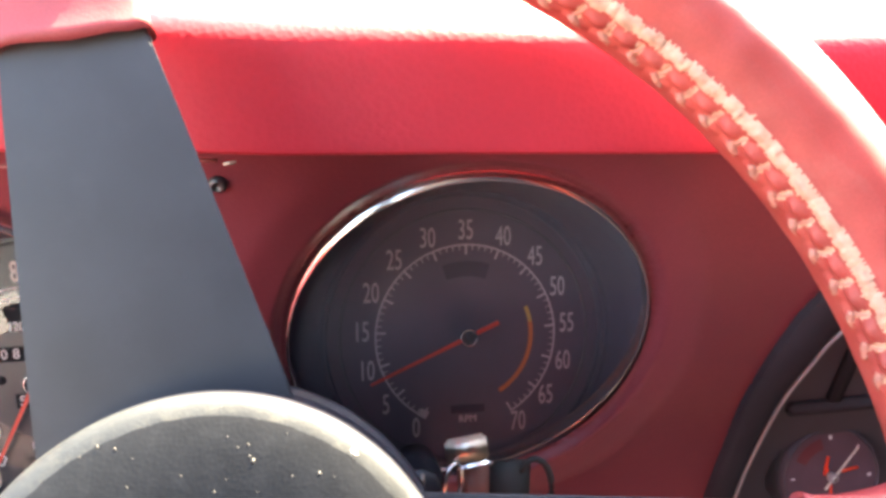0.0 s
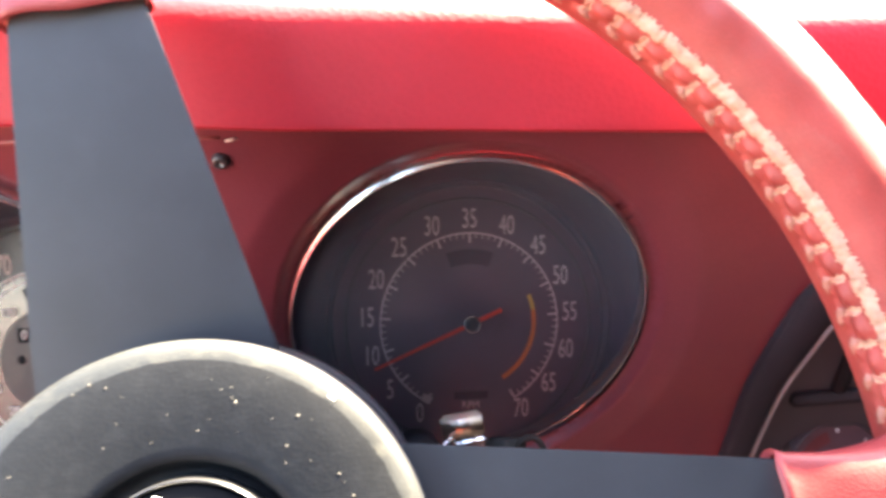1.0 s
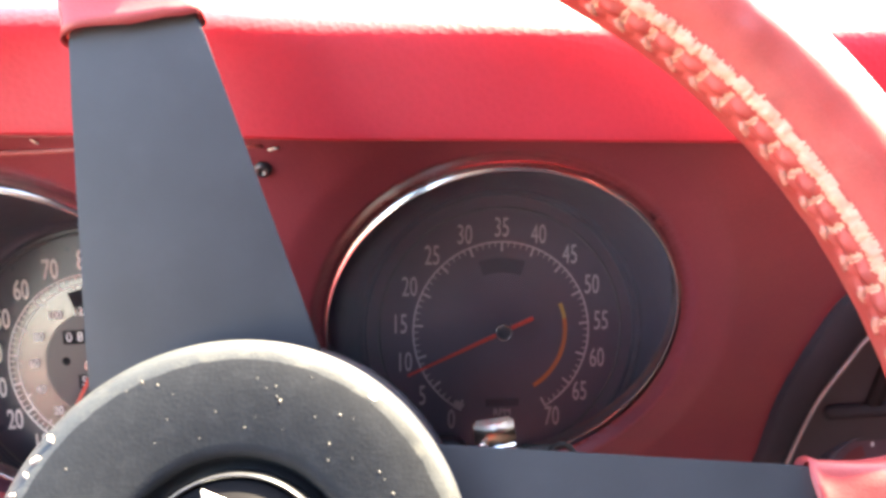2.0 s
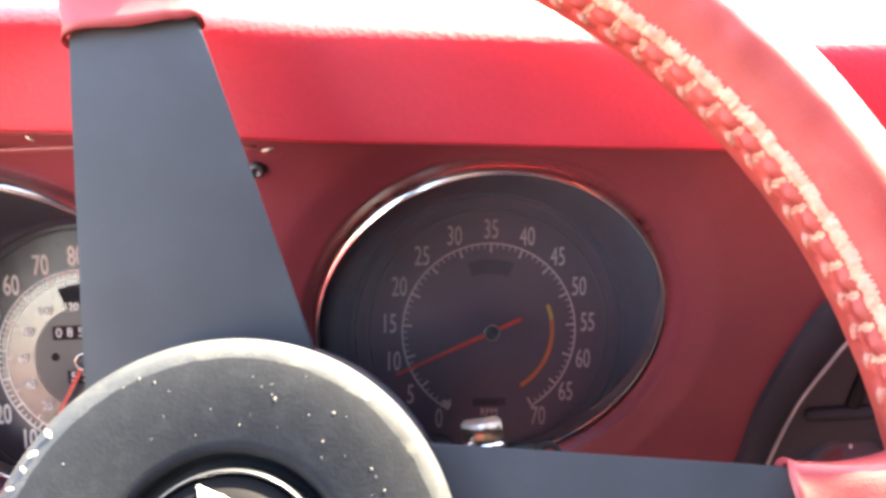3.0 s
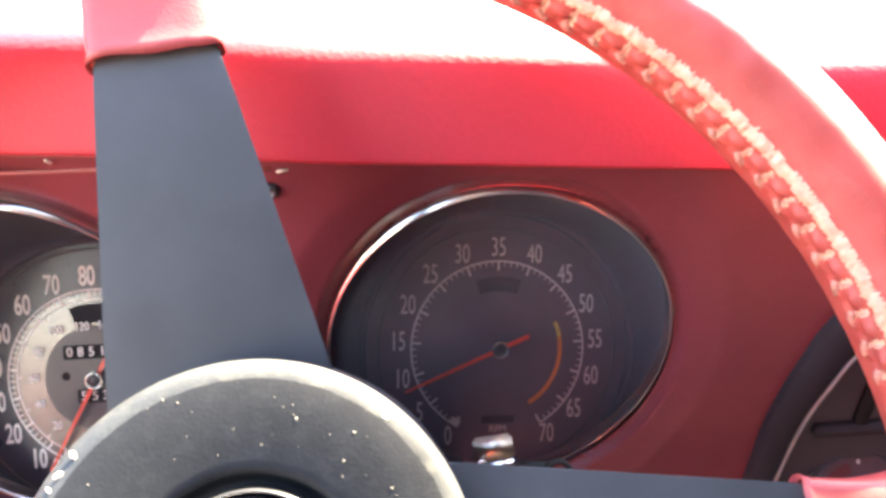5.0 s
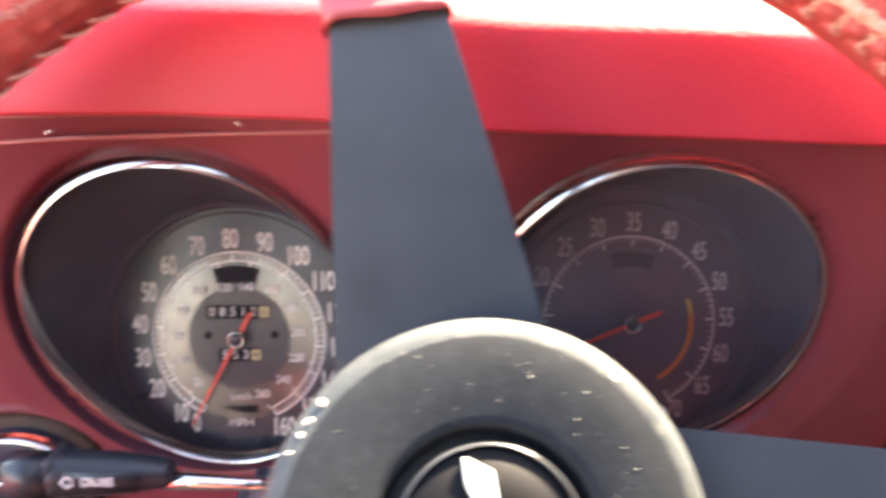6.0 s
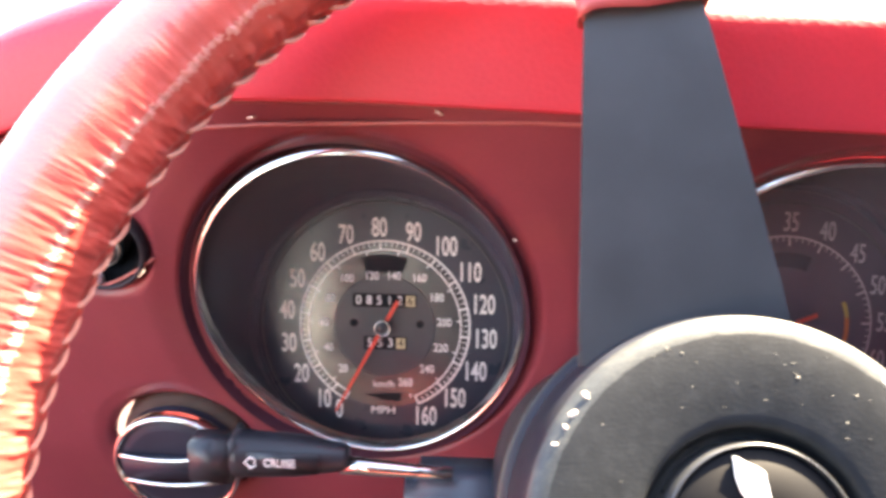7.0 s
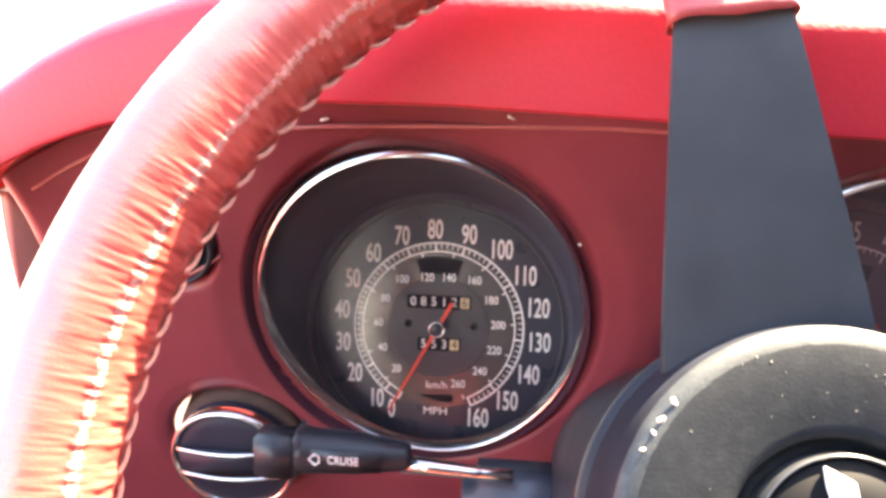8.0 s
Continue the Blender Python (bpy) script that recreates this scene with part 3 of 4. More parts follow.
part("minor_ticks", ticks([mph(2 * k) for k in range(5, 81) if k % 5], R - 0.0026, R, 0.00045, H1), M_MARK, speedo, round_faces=False)
part("metric_ticks", ticks([mph(0.6214 * 20 * k) for k in range(1, 14)], R - 0.0062, R - 0.004, 0.0006, H1), M_MARK, speedo, round_faces=False)
for k in range(17):
    a = radians(mph(10 * k))
    rr = 0.0490 if k < 10 else 0.0500
    writing("numeral", str(10 * k), 0.0132, M_MARK, speedo, rr * math.sin(a), rr * math.cos(a) * 0.985, H1, 0.58, bold=0.0002)
for k in range(1, 14):
    a = radians(mph(0.6214 * 20 * k))
    rr = 0.0255 if k in (6, 7) else 0.0298
    writing("small_numeral", str(20 * k), 0.0056, M_MARK, speedo, rr * math.sin(a), rr * math.cos(a), 0.0011, 0.85, bold=0.00005)
part("inner_disc", lathe([(0.0, 0.0006), (0.0247, 0.0006), (0.0253, 0.0)], 72), M_DIAL_MATT, speedo, round_faces=False)
part("satin_ring", ring_band(0.0250, 0.0405, -180, 180, 0.00015, 96), M_DIAL_GREY, speedo, "satin grey ring round the inner disc", False)
for nm, y, body, last in (("odometer", 0.0128, "08512", "6"), ("trip_counter", -0.0083, "553", "4")):
    n = len(body)
    w = 0.0051
    x0 = -0.0150 if n == 5 else -0.0095
    win = part(nm, prism([(x0 - 0.0006, y - 0.0033), (x0 + w * (n + 1) + 0.0006, y - 0.0033), (x0 + w * (n + 1) + 0.0006, y + 0.0033), (x0 - 0.0006, y + 0.0033)], 0.0004, 0.0009, 0.0002), M_WINDOW, speedo, "black counter window with white digits", False)
    for k, ch in enumerate(body):
        writing("digit", ch, 0.0062, M_MARK, win, x0 + w * (k + 0.5), y, 0.0011, 0.95)
    part("tenths_wheel", box(w * 0.86, 0.0052, 0.0003, 0.0001, pose(x0 + w * (n + 0.5), y, 0.0011)), M_CREAM, win, "cream tenths wheel", False)
    writing("digit", last, 0.0058, M_WINDOW, win, x0 + w * (n + 0.5), y, 0.0014, 0.95)
for x in (-0.0150, 0.0178):
    part("lamp_dot", lathe([(0.0, 0.0010), (0.0016, 0.0010), (0.0020, 0.0006)], 24, centre=(x, 0.0015)), M_WINDOW, speedo)
part("lamp_window", ring_band(0.0265, 0.0355, -19, 19, 0.0009, 24), M_WINDOW, speedo, "dark warning lamp window", False)
part("lower_lamp_window", prism([(-0.0090, -0.0345), (0.0085, -0.0335), (0.0080, -0.0375), (0.0010, -0.0372)], 0.0004, 0.0008), M_WINDOW, speedo, "dark warning lamp window", False)
writing("unit_text", "km/h", 0.0050, M_MARK, speedo, 0.0, -0.0290, 0.0010, 1.1)
writing("unit_text", "MPH", 0.0054, M_MARK, speedo, -0.0005, -0.0425, H1, 1.15)
needle(speedo, -151, 0.0485, 0.0150, 0.0035)

tach = gauge("tachometer", "black tachometer with pale numerals, orange arc and red needle", 0.0580)
UT = 300.0 / 70
part("scale_ring", ring_band(R - 0.0004, R + 0.0004, -150, 150, H1, 120), M_MARK_DIM, tach, "thin pale scale ring", False)
part("major_ticks", ticks([-150 + UT * 5 * k for k in range(15)], R - 0.0045, R, 0.0009, H1), M_MARK_DIM, tach, round_faces=False)
part("minor_ticks", ticks([-150 + UT * k for k in range(71) if k % 5], R - 0.0024, R, 0.00045, H1), M_MARK_DIM, tach, round_faces=False)
part("zero_mark", ticks([-149.4], R - 0.0030, R + 0.0006, 0.0042, H1), M_MARK_DIM, tach, round_faces=False)
for k in range(15):
    a = radians(-150 + UT * 5 * k)
    writing("numeral", str(5 * k), 0.0130, M_MARK_DIM, tach, 0.0484 * math.sin(a), 0.0484 * math.cos(a), H1, 0.58)
part("caution_arc", ring_band(0.0298, 0.0316, 66, 80, H1, 12), M_YELLOW, tach, "yellow arc", False)
part("redline_arc", ring_band(0.0296, 0.0316, 80, 150, H1, 40), M_ORANGE, tach, "orange arc", False)
part("lamp_window", ring_band(0.0275, 0.0345, -19, 19, H1, 24), M_TACH_WINDOW, tach, "dark warning lamp window", False)
part("lower_lamp_window", prism([(-0.0080, -0.0325), (0.0080, -0.0325), (0.0080, -0.0360), (-0.0080, -0.0360)], 0.0002, 0.0005), M_TACH_WINDOW, tach, round_faces=False)
writing("unit_text", "RPM", 0.0048, M_MARK_DIM, tach, 0.0, -0.0390, H1, 0.95)
writing("unit_text", "X 100", 0.0042, M_GREY, tach, 0.0, -0.0435, H1, 0.95)
needle(tach, -113.5, 0.0490, 0.0155, 0.0035)

# ---- steering wheel ----
WHEEL = leaning((0.0250, 0.1691, 0.9253), 26.76, 4.30)
RIM, TUBE, RIM_H = 0.1818, 0.0167, -0.0071
wheel = thing("steering_wheel", WHEEL, "red leather laced steering wheel with black spokes and worn hub", "steering wheel")
HX = 0.0011  # the hub boss sits a little off the rim's centre
STITCHES = 122
bm = bmesh.new()
NA = 2196
TS = [10.0 * k for k in range(9)] + [90 + 2.0 * k for k in range(63)] + [216 + 9.0 * k for k in range(16)]
NT = len(TS)
rings, frays = [], []
for i in range(NA):
    a = 2 * math.pi * i / NA
    ring, fray = [], []
    for j in range(NT):
        deg = TS[j]
        t = radians(deg)
        r = TUBE
        laced = 0.5 + 0.5 * math.cos(a - 0.35)
        laced = laced * laced * (3 - 2 * laced)
        ph = a * STITCHES
        row1 = math.exp(-((deg - 165) / 6.5) ** 2) * (math.sin(ph / 2) ** 2) ** 0.6
        row2 = math.exp(-((deg - 180) / 5.5) ** 2) * (math.cos(ph / 2) ** 2) ** 0.6
        wob = noise.noise(Vector((a * 40, 1.0, 3.0)))
        seam = math.exp(-((deg - 150 - 2 * wob) / 6.0) ** 2) * (0.8 + 0.2 * math.cos(ph + 2 * wob) + 0.3 * noise.noise(Vector((a * 130, deg * 0.05, 3.0))))
        groove = math.exp(-((deg - 173) / 3) ** 2)
        r += laced * (0.0018 * row1 + 0.0009 * row2 + 0.0015 * seam - 0.0004 * groove)
        edge = math.exp(-((deg - 198) / 12) ** 2)
        r += (1 - laced) * (0.0012 * edge * (math.sin(ph / 2) ** 2 - 0.5) - 0.0009 * math.exp(-((deg - 190) / 4) ** 2))
        p = Vector((math.cos(a), math.sin(a), 0))
        w = noise.noise(Vector((a * 210, t * 1.5, 0.0))) + 0.9 * noise.noise(Vector((a * 380, t * 1.8, 4.0)))
        w2 = noise.noise(Vector((math.cos(a) * 22, math.sin(a) * 22, t * 2.0 + 5)))
        wrinkled = math.exp(-((deg - 128) / 30) ** 2) * (1 - 0.93 * laced)
        pull = math.exp(-((deg - 172) / 16) ** 2) * (1 - laced)
        r += 0.0007 * pull * (math.sin(ph / 2 + 1.2 * noise.noise(Vector((a * 30, 8.0, t * 2)))) ** 2 - 0.5 + 0.8 * noise.noise(Vector((a * 120, t * 3, 9.0))))
        r += 0.00019 * w * (0.03 + wrinkled * (0.45 + 0.55 * min(1.0, max(0.0, (math.degrees(a) - 138) / 22)))) + 0.0002 * w2
        drift = noise.noise(Vector((a * 34, 2.0, 7.0)))
        pleat = math.sin(a * 300 + 5 * drift + 0.8 * t)
        r += 0.0009 * math.exp(-((deg - 137 - 2 * w2) / 6.5) ** 2) * (0.75 + 0.22 * pleat + 0.3 * noise.noise(Vector((a * 150, 2.0, 7.0)))) * (1 - laced)
        r += 0.00009 * pleat * (0.5 + 0.5 * drift) * math.exp(-((deg - 140) / 26) ** 2) * (1 - laced)
        f1 = noise.noise(Vector((math.cos(a) * 150, math.sin(a) * 150, deg * 0.16)))
        f2 = noise.noise(Vector((math.cos(a) * 320, math.sin(a) * 320, deg * 0.3)))
        # mask for the pale colours: frayed seam and painted ridge highlight
        band = math.exp(-((deg - 148 - 2 * wob) / 7.2) ** 2)
        between = 0.9 * math.exp(-((deg - 166) / 11) ** 4) * abs(math.cos(ph / 2)) ** 9
        worn = laced * max(band, between) + 0.85 * (1 - laced) * math.exp(-((deg - 137 - 2 * w2) / 5.0) ** 2)
        worn += (0.45 - 0.2 * laced) * f1 + (0.3 - 0.1 * laced) * f2
        if worn > 0.5 and 118 < deg < 186:
            r += 0.00032 * (f2 + 0.9 * f1) * (0.4 + 0.6 * laced)
        fray.append(worn if 118 < deg < 186 else 0.0)
        ring.append(bm.verts.new(p * (RIM + r * math.cos(t)) + Vector((0, 0, RIM_H + r * math.sin(t)))))
    rings.append(ring)
    frays.append(fray)
for i in range(NA):
    a, b = rings[i], rings[(i + 1) % NA]
    turn = 2 * math.pi * i / NA
    laced = math.cos(turn - 0.35) > -0.1
    dull_from = 112 + 8 * noise.noise(Vector((turn * 12, 5.0, 1.0)))
    for j in range(NT):
        # glossy leather, frayed sunlit seam, painted ridge highlight, or leather worn matt round the lacing
        if frays[i][j] > 0.5:
            kind = 1 if laced else 2
        else:
            kind = 3 if laced and dull_from < TS[j] < 220 else 0
        bm.faces.new((a[j], a[(j + 1) % NT], b[(j + 1) % NT], b[j])).material_index = kind
rim = part("rim", bm, M_LEATHER, wheel, "red leather rim with puckered laced seam, wear and painted sunlit ridges pale along it")
rim.data.materials.append(M_FRAY)
rim.data.materials.append(M_RIDGE_GLINT)
rim.data.materials.append(M_DULL)


def on_rim(a, deg, lift):
    t = radians(deg)
    q = RIM + (TUBE + lift) * math.cos(t)
    return Vector((q * math.cos(a), q * math.sin(a), RIM_H + (TUBE + lift) * math.sin(t)))


random.seed(11)


def lumpy(pts, radius, seed):
    """A soft, frayed cord: a tube whose surface is knotted and uneven."""
    bm = tube(pts, radius, 8)
    for v in bm.verts:
        n1 = noise.noise(v.co * 800 + Vector((seed, 0, 0)))
        n2 = noise.noise(v.co * 1300 + Vector((0, seed, 0)))
        v.co += Vector((n2, n1, n1 - n2)) * radius * 0.42
    return bm


stitch_mesh = {}
for k in range(STITCHES):
    a = 2 * math.pi * k / STITCHES
    laced = math.cos(a - 0.35) > 0.1
    kinds = [(True, v) for v in ("rung", "knot")] if laced else [(False, "loop")]
    for kind in kinds:
        key_ = (*kind, k % 5 if kind[1] != "loop" else 0)
        if key_ not in stitch_mesh:
            j = random.uniform(-0.006, 0.006)
            if kind[1] == "rung":
                pts = [on_rim(0.006 - 0.011 * f + j * f, 177 - 20 * f, -0.0004 + 0.0004 * math.sin(math.pi * f)) for f in (q / 12 for q in range(13))]
                bm, nm = lumpy(pts, 0.0005, k), "stitch"
            elif kind[1] == "knot":
                pts = [on_rim(-0.008 + 0.020 * f, 182 + j * 300 - 6 * f, -0.0003 + 0.0006 * math.sin(math.pi * f)) for f in (q / 12 for q in range(13))]
                bm, nm = lumpy(pts, 0.0012, k + 9), "knot"
            else:
                pts = [on_rim(-0.022 + 0.043 * f, 205 - 20 * f, 0.0001 + 0.0006 * math.sin(math.pi * f)) for f in (q / 8 for q in range(9))]
                bm, nm = tube(pts, 0.0007, 6), "stitch"
            st = part(nm, bm, M_THREAD, rim, "thick paler red lacing thread")
            stitch_mesh[key_] = st.data
        else:
            st = new("knot" if kind[1] == "knot" else "stitch", stitch_mesh[key_])
            st.parent = rim
        st.rotation_euler = (0, 0, a + random.uniform(-0.004, 0.004))


def spoke(angle, half_in, half_out, r_in, r_out, h_in, h_out):
    """A flat tapering plate from under the hub out to its leather sleeve."""
    a = radians(angle)
    bm = bmesh.new()
    rows = []
    for k in range(7):
        f = k / 6
        r = r_in + (r_out - r_in) * f
        hw = half_in + (half_out - half_in) * f
        h = h_in + (h_out - h_in) * f
        rows.append([bm.verts.new((r, s * hw, h + d)) for s, d in ((-1, -0.0024), (1, -0.0024), (1, 0), (-1, 0))])
    for p, q in zip(rows, rows[1:]):
        for s in range(4):
            bm.faces.new((p[s], p[(s + 1) % 4], q[(s + 1) % 4], q[s]))
    bm.faces.new(rows[0])
    bm.faces.new(rows[-1][::-1])
    edges = [e for e in bm.edges if abs(e.verts[0].co.x - e.verts[1].co.x) > 1e-4]
    bmesh.ops.bevel(bm, geom=edges, offset=0.0007, segments=2, affect="EDGES")
    bm.transform(Matrix.Rotation(a, 4, "Z"))
    ob = part("spoke", bm, M_SPOKE, wheel, "flat satin black metal spoke")
    sharp(ob, 40)
    # pale cords paint the light that the spoke's edges catch
    for s in (-1, 1):
        pts = [(r_in + (r_out - r_in) * f, s * (half_in + (half_out - half_in) * f - 0.0007), h_in + (h_out - h_in) * f - 0.0009) for f in (q / 8 * 0.955 for q in range(9))]
        eb = tube(pts, 0.00055, 6)
        eb.transform(Matrix.Rotation(a, 4, "Z"))
        part("spoke_edge_glint", eb, M_EDGE_GLINT, ob, "thin pale line painting the light caught along the edge")
    # leather sleeve that joins spoke and rim
    bm = bmesh.new()
    rows = []
    for k in range(15):
        f = k / 14
        r = r_out - 0.003 + (RIM - 0.006 - r_out + 0.003) * f
        hw = half_out + 0.0013 + 0.010 * max(0.0, f - 0.35) ** 2 * 2
        th = 0.0031 + 0.0110 * f ** 1.5
        lipr = 0.0009 if k == 0 else 0.0
        h = h_out - 0.0018
        row = []
        for s in range(28):
            t = 2 * math.pi * s / 28
            c, q = math.cos(t), math.sin(t)
            ex = math.copysign(abs(c) ** 0.45, c) * (hw + lipr)
            ez = math.copysign(abs(q) ** 0.6, q) * (th + lipr)
            wr = 0.0009 * noise.noise(Vector((r * 60, ex * 120, ez * 200 + angle)))
            row.append(bm.verts.new((r + wr * 1.2, ex + wr, h + ez + wr)))
        rows.append(row)
    for p, q in zip(rows, rows[1:]):
        for s in range(28):
            bm.faces.new((p[s], p[(s + 1) % 28], q[(s + 1) % 28], q[s]))
    inner = [bm.verts.new(v.co * 1.0 + Vector((0.001, 0, 0))) for v in rows[0]]
    for v, w in zip(inner, rows[0]):
        v.co.y = w.co.y * 0.93
        v.co.z = (h_out - 0.0018) + (w.co.z - h_out + 0.0018) * 0.6
    for s in range(28):
        bm.faces.new((rows[0][s], rows[0][(s + 1) % 28], inner[(s + 1) % 28], inner[s]))
    bm.transform(Matrix.Rotation(a, 4, "Z"))
    part("sleeve", bm, M_SLEEVE, ob, "red leather sleeve at the spoke's end")
    return ob


spoke(97.4, 0.0275, 0.0146, 0.044, 0.1293, -0.0137, 0.0058)
spoke(-2.9, 0.0261, 0.0174, 0.044, 0.1320, -0.0116, 0.0014)
spoke(-97.0, 0.0275, 0.0146, 0.044, 0.1293, -0.0137, 0.0058)

hub = part("hub", lathe([(0.0218, -0.004), (0.0236, -0.0040), (0.0246, -0.0034), (0.0254, -0.0010), (0.0258, 0.0012), (0.0264, 0.0020), (0.0273, 0.0024), (0.0288, 0.0026), (0.0390, 0.0030), (0.0450, 0.0030), (0.0465, 0.0028)], 128, centre=(HX, 0)), M_HUB, wheel, "dusty black round hub face")
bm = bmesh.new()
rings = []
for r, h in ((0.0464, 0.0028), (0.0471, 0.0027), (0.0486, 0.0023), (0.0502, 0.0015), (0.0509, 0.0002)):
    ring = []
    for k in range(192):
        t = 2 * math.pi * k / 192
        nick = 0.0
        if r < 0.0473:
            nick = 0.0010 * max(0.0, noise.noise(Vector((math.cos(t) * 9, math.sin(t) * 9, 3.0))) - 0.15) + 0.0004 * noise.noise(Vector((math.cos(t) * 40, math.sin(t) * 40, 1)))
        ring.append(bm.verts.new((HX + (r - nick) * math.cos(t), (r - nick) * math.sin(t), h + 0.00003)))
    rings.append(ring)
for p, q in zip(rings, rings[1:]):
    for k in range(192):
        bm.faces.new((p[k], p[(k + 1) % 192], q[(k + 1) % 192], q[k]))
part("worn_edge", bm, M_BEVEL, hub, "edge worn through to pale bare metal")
part("hub_side", lathe([(0.0508, 0.0003), (0.0514, -0.004), (0.0522, -0.026), (0.0518, -0.029)], 128, centre=(HX, 0)), M_HUBSIDE, hub)
part("hub_back_lip", lathe([(0.0518, -0.0290), (0.0534, -0.0298), (0.0540, -0.0312), (0.0534, -0.0330), (0.0505, -0.0335), (0.030, -0.0335)], 128, centre=(HX, 0)), M_HUBSIDE, hub)
part("worn_strip", tube([(HX + 0.0535 * math.cos(radians(a)), 0.0535 * math.sin(radians(a)), -0.0310) for a in range(112, 222, 5)], 0.0009, 8, taper=lambda f: 0.5 + 0.5 * math.sin(math.pi * f)), M_WORN, hub, "pale worn strip on the hub's rear edge")
cap = part("horn_button", lathe([(0.0, 0.0052), (0.010, 0.0050), (0.0200, 0.0036), (0.0206, 0.0020), (0.0206, -0.004)], 96, centre=(HX + 0.0005, 0.0010)), M_WINDOW, wheel, "black horn button with plain white emblem")
part("chrome_ring", lathe([(0.0206, 0.0020), (0.0208, 0.0040), (0.0211, 0.0043), (0.0215, 0.0039), (0.0218, -0.004)], 96, centre=(HX + 0.0005, 0.0010)), M_HORN_RING, cap, "thin dull metal ring")
emb = prism([(-0.0042, 0.0200), (0.0036, 0.0165), (0.0042, 0.0100), (0.0070, 0.0040), (0.0030, 0.0040), (0.0000, 0.0092), (-0.0028, 0.0120), (-0.0038, 0.0150)], 0.0040, 0.0052, 0.0003)
emb.transform(Matrix.Diagonal((0.85, 1, 1, 1)))
part("emblem", emb, M_MARK, cap, "plain white flag-shaped emblem", False)
random.seed(7)
for k in range(34):
    a, r = random.uniform(0.1, math.pi * 1.1), random.uniform(0.0300, 0.0485)
    s = random.choice((0.00016, 0.00018, 0.0002, 0.0003, 0.0004))
    bm = bmesh.new()
    bmesh.ops.create_icosphere(bm, subdivisions=1, radius=s)
    bm.transform(pose(HX + r * math.cos(a), r * math.sin(a), 0.00305) @ Matrix.Rotation(a, 4, "Z") @ Matrix.Diagonal((random.uniform(0.7, 1.8), 1, 0.12, 1)))
    part("paint_chip", bm, M_DUST, hub)
for x, y, s in ((-0.0346, 0.0330, 0.0008), (-0.0378, 0.0290, 0.0009), (-0.0395, 0.0262, 0.0006), (0.0330, 0.0352, 0.0010), (-0.0420, 0.0225, 0.0006)):
    bm = bmesh.new()
    bmesh.ops.create_icosphere(bm, subdivisions=2, radius=s)
    for v in bm.verts:
        v.co *= 1 + 0.9 * noise.noise(v.co * 1400 + Vector((x * 90, 0, 0)))
    bm.transform(pose(x, y, 0.0026, 0, 0, random.uniform(0, 180)) @ Matrix.Diagonal((1.2, 0.7, 0.2, 1)))
    part("paint_chip", bm, M_FLECK, hub, "bright chip in the hub's edge")

# ---- steering column, stalk, key ----
column = thing("steering_column", WHEEL, "black plastic steering column housing behind the wheel", "steering column")
part("housing", lathe([(0.020, -0.040), (0.040, -0.042), (0.0445, -0.047), (0.0475, -0.060), (0.0480, -0.125), (0.046, -0.150), (0.036, -0.165), (0.034, -0.30)], 72), M_BLACK, column)
part("shaft_collar", lathe([(0.0, -0.034), (0.030, -0.034), (0.031, -0.044), (0.0, -0.044)], 48), M_GREY, column)
pod = part("stalk_pod", box(0.054, 0.030, 0.024, 0.006), M_POD, column, "grey plastic stalk housing")
pod.matrix_basis = WHEEL.inverted() @ pose(-0.0390, 0.284, 0.8590, 0, 4, 6)

stalk = thing("control_stalk", pose(-0.1115, 0.268, 0.8850, 0, 2.5, 3), "black cruise control stalk on a chrome arm", "stalk")
part("stalk_grip", lathe([(0.0, 0.0), (0.0082, 0.0), (0.0090, 0.0008), (0.0090, 0.003), (0.0086, 0.005), (0.0078, 0.024), (0.0052, 0.0405), (0.0043, 0.0425), (0.0, 0.0425)], 40), M_BLACK, stalk).matrix_basis = pose(-0.0155, 0, 0, 0, 90, 0)
part("end_switch", box(0.0150, 0.012, 0.0165, 0.0010), M_BLACK, stalk, "square sliding end switch").matrix_basis = pose(-0.0228, -0.003, 0.0)
part("switch_band", box(0.0022, 0.0170, 0.0172, 0.0009), M_GREY, stalk).matrix_basis = pose(-0.0150, 0, 0.0003)
part("chrome_arm", lathe([(0.0, 0.024), (0.0035, 0.024), (0.0032, 0.036), (0.0026, 0.050), (0.0026, 0.066), (0.0, 0.066)], 24), M_CHROME, stalk, "slim chrome arm").matrix_basis = pose(0, 0, -0.002, 0, 93, 0)
face_stalk = part("mark_panel", box(0.026, 0.0006, 0.008, 0.0002), M_BLACK, stalk)
face_stalk.matrix_basis = pose(0.004, -0.0082, 0.0012)
wr = writing("stalk_text", "CRUISE", 0.0046, M_MARK, stalk, 0, 0, 0, 0.78)
wr.matrix_basis = pose(0.0030, -0.0088, 0.0014, 90, 0, 0)
dm = part("stalk_mark", tube([(-0.0026, 0.0, 0), (-0.0004, 0.0022, 0), (0.0012, 0.0012, 0), (0.0012, -0.0012, 0), (-0.0004, -0.0022, 0)], 0.00035, 6, True), M_MARK, stalk, "white diamond mark", False)
dm.matrix_basis = pose(-0.0070, -0.0088, 0.0014, 90, 0, 0)

key = thing("ignition_key", pose(0.092, 0.284, 0.888), "steel ignition key with brown leather strap in its lock", "key")
part("lock_barrel", lathe([(0.0, 0.0), (0.0075, 0.0), (0.0085, -0.001), (0.0085, -0.010), (0.0105, -0.012), (0.0105, -0.045), (0.0, -0.045)], 40), M_BLACK, key, "black lock barrel").matrix_basis = pose(-0.0165, 0.014, -0.0185, 90 - 22, 0, 0)
part("key_head", box(0.0150, 0.0026, 0.0095, 0.0011), M_STEEL, key).matrix_basis = pose(0.000, -0.003, 0.0080, -18, -6, 0)
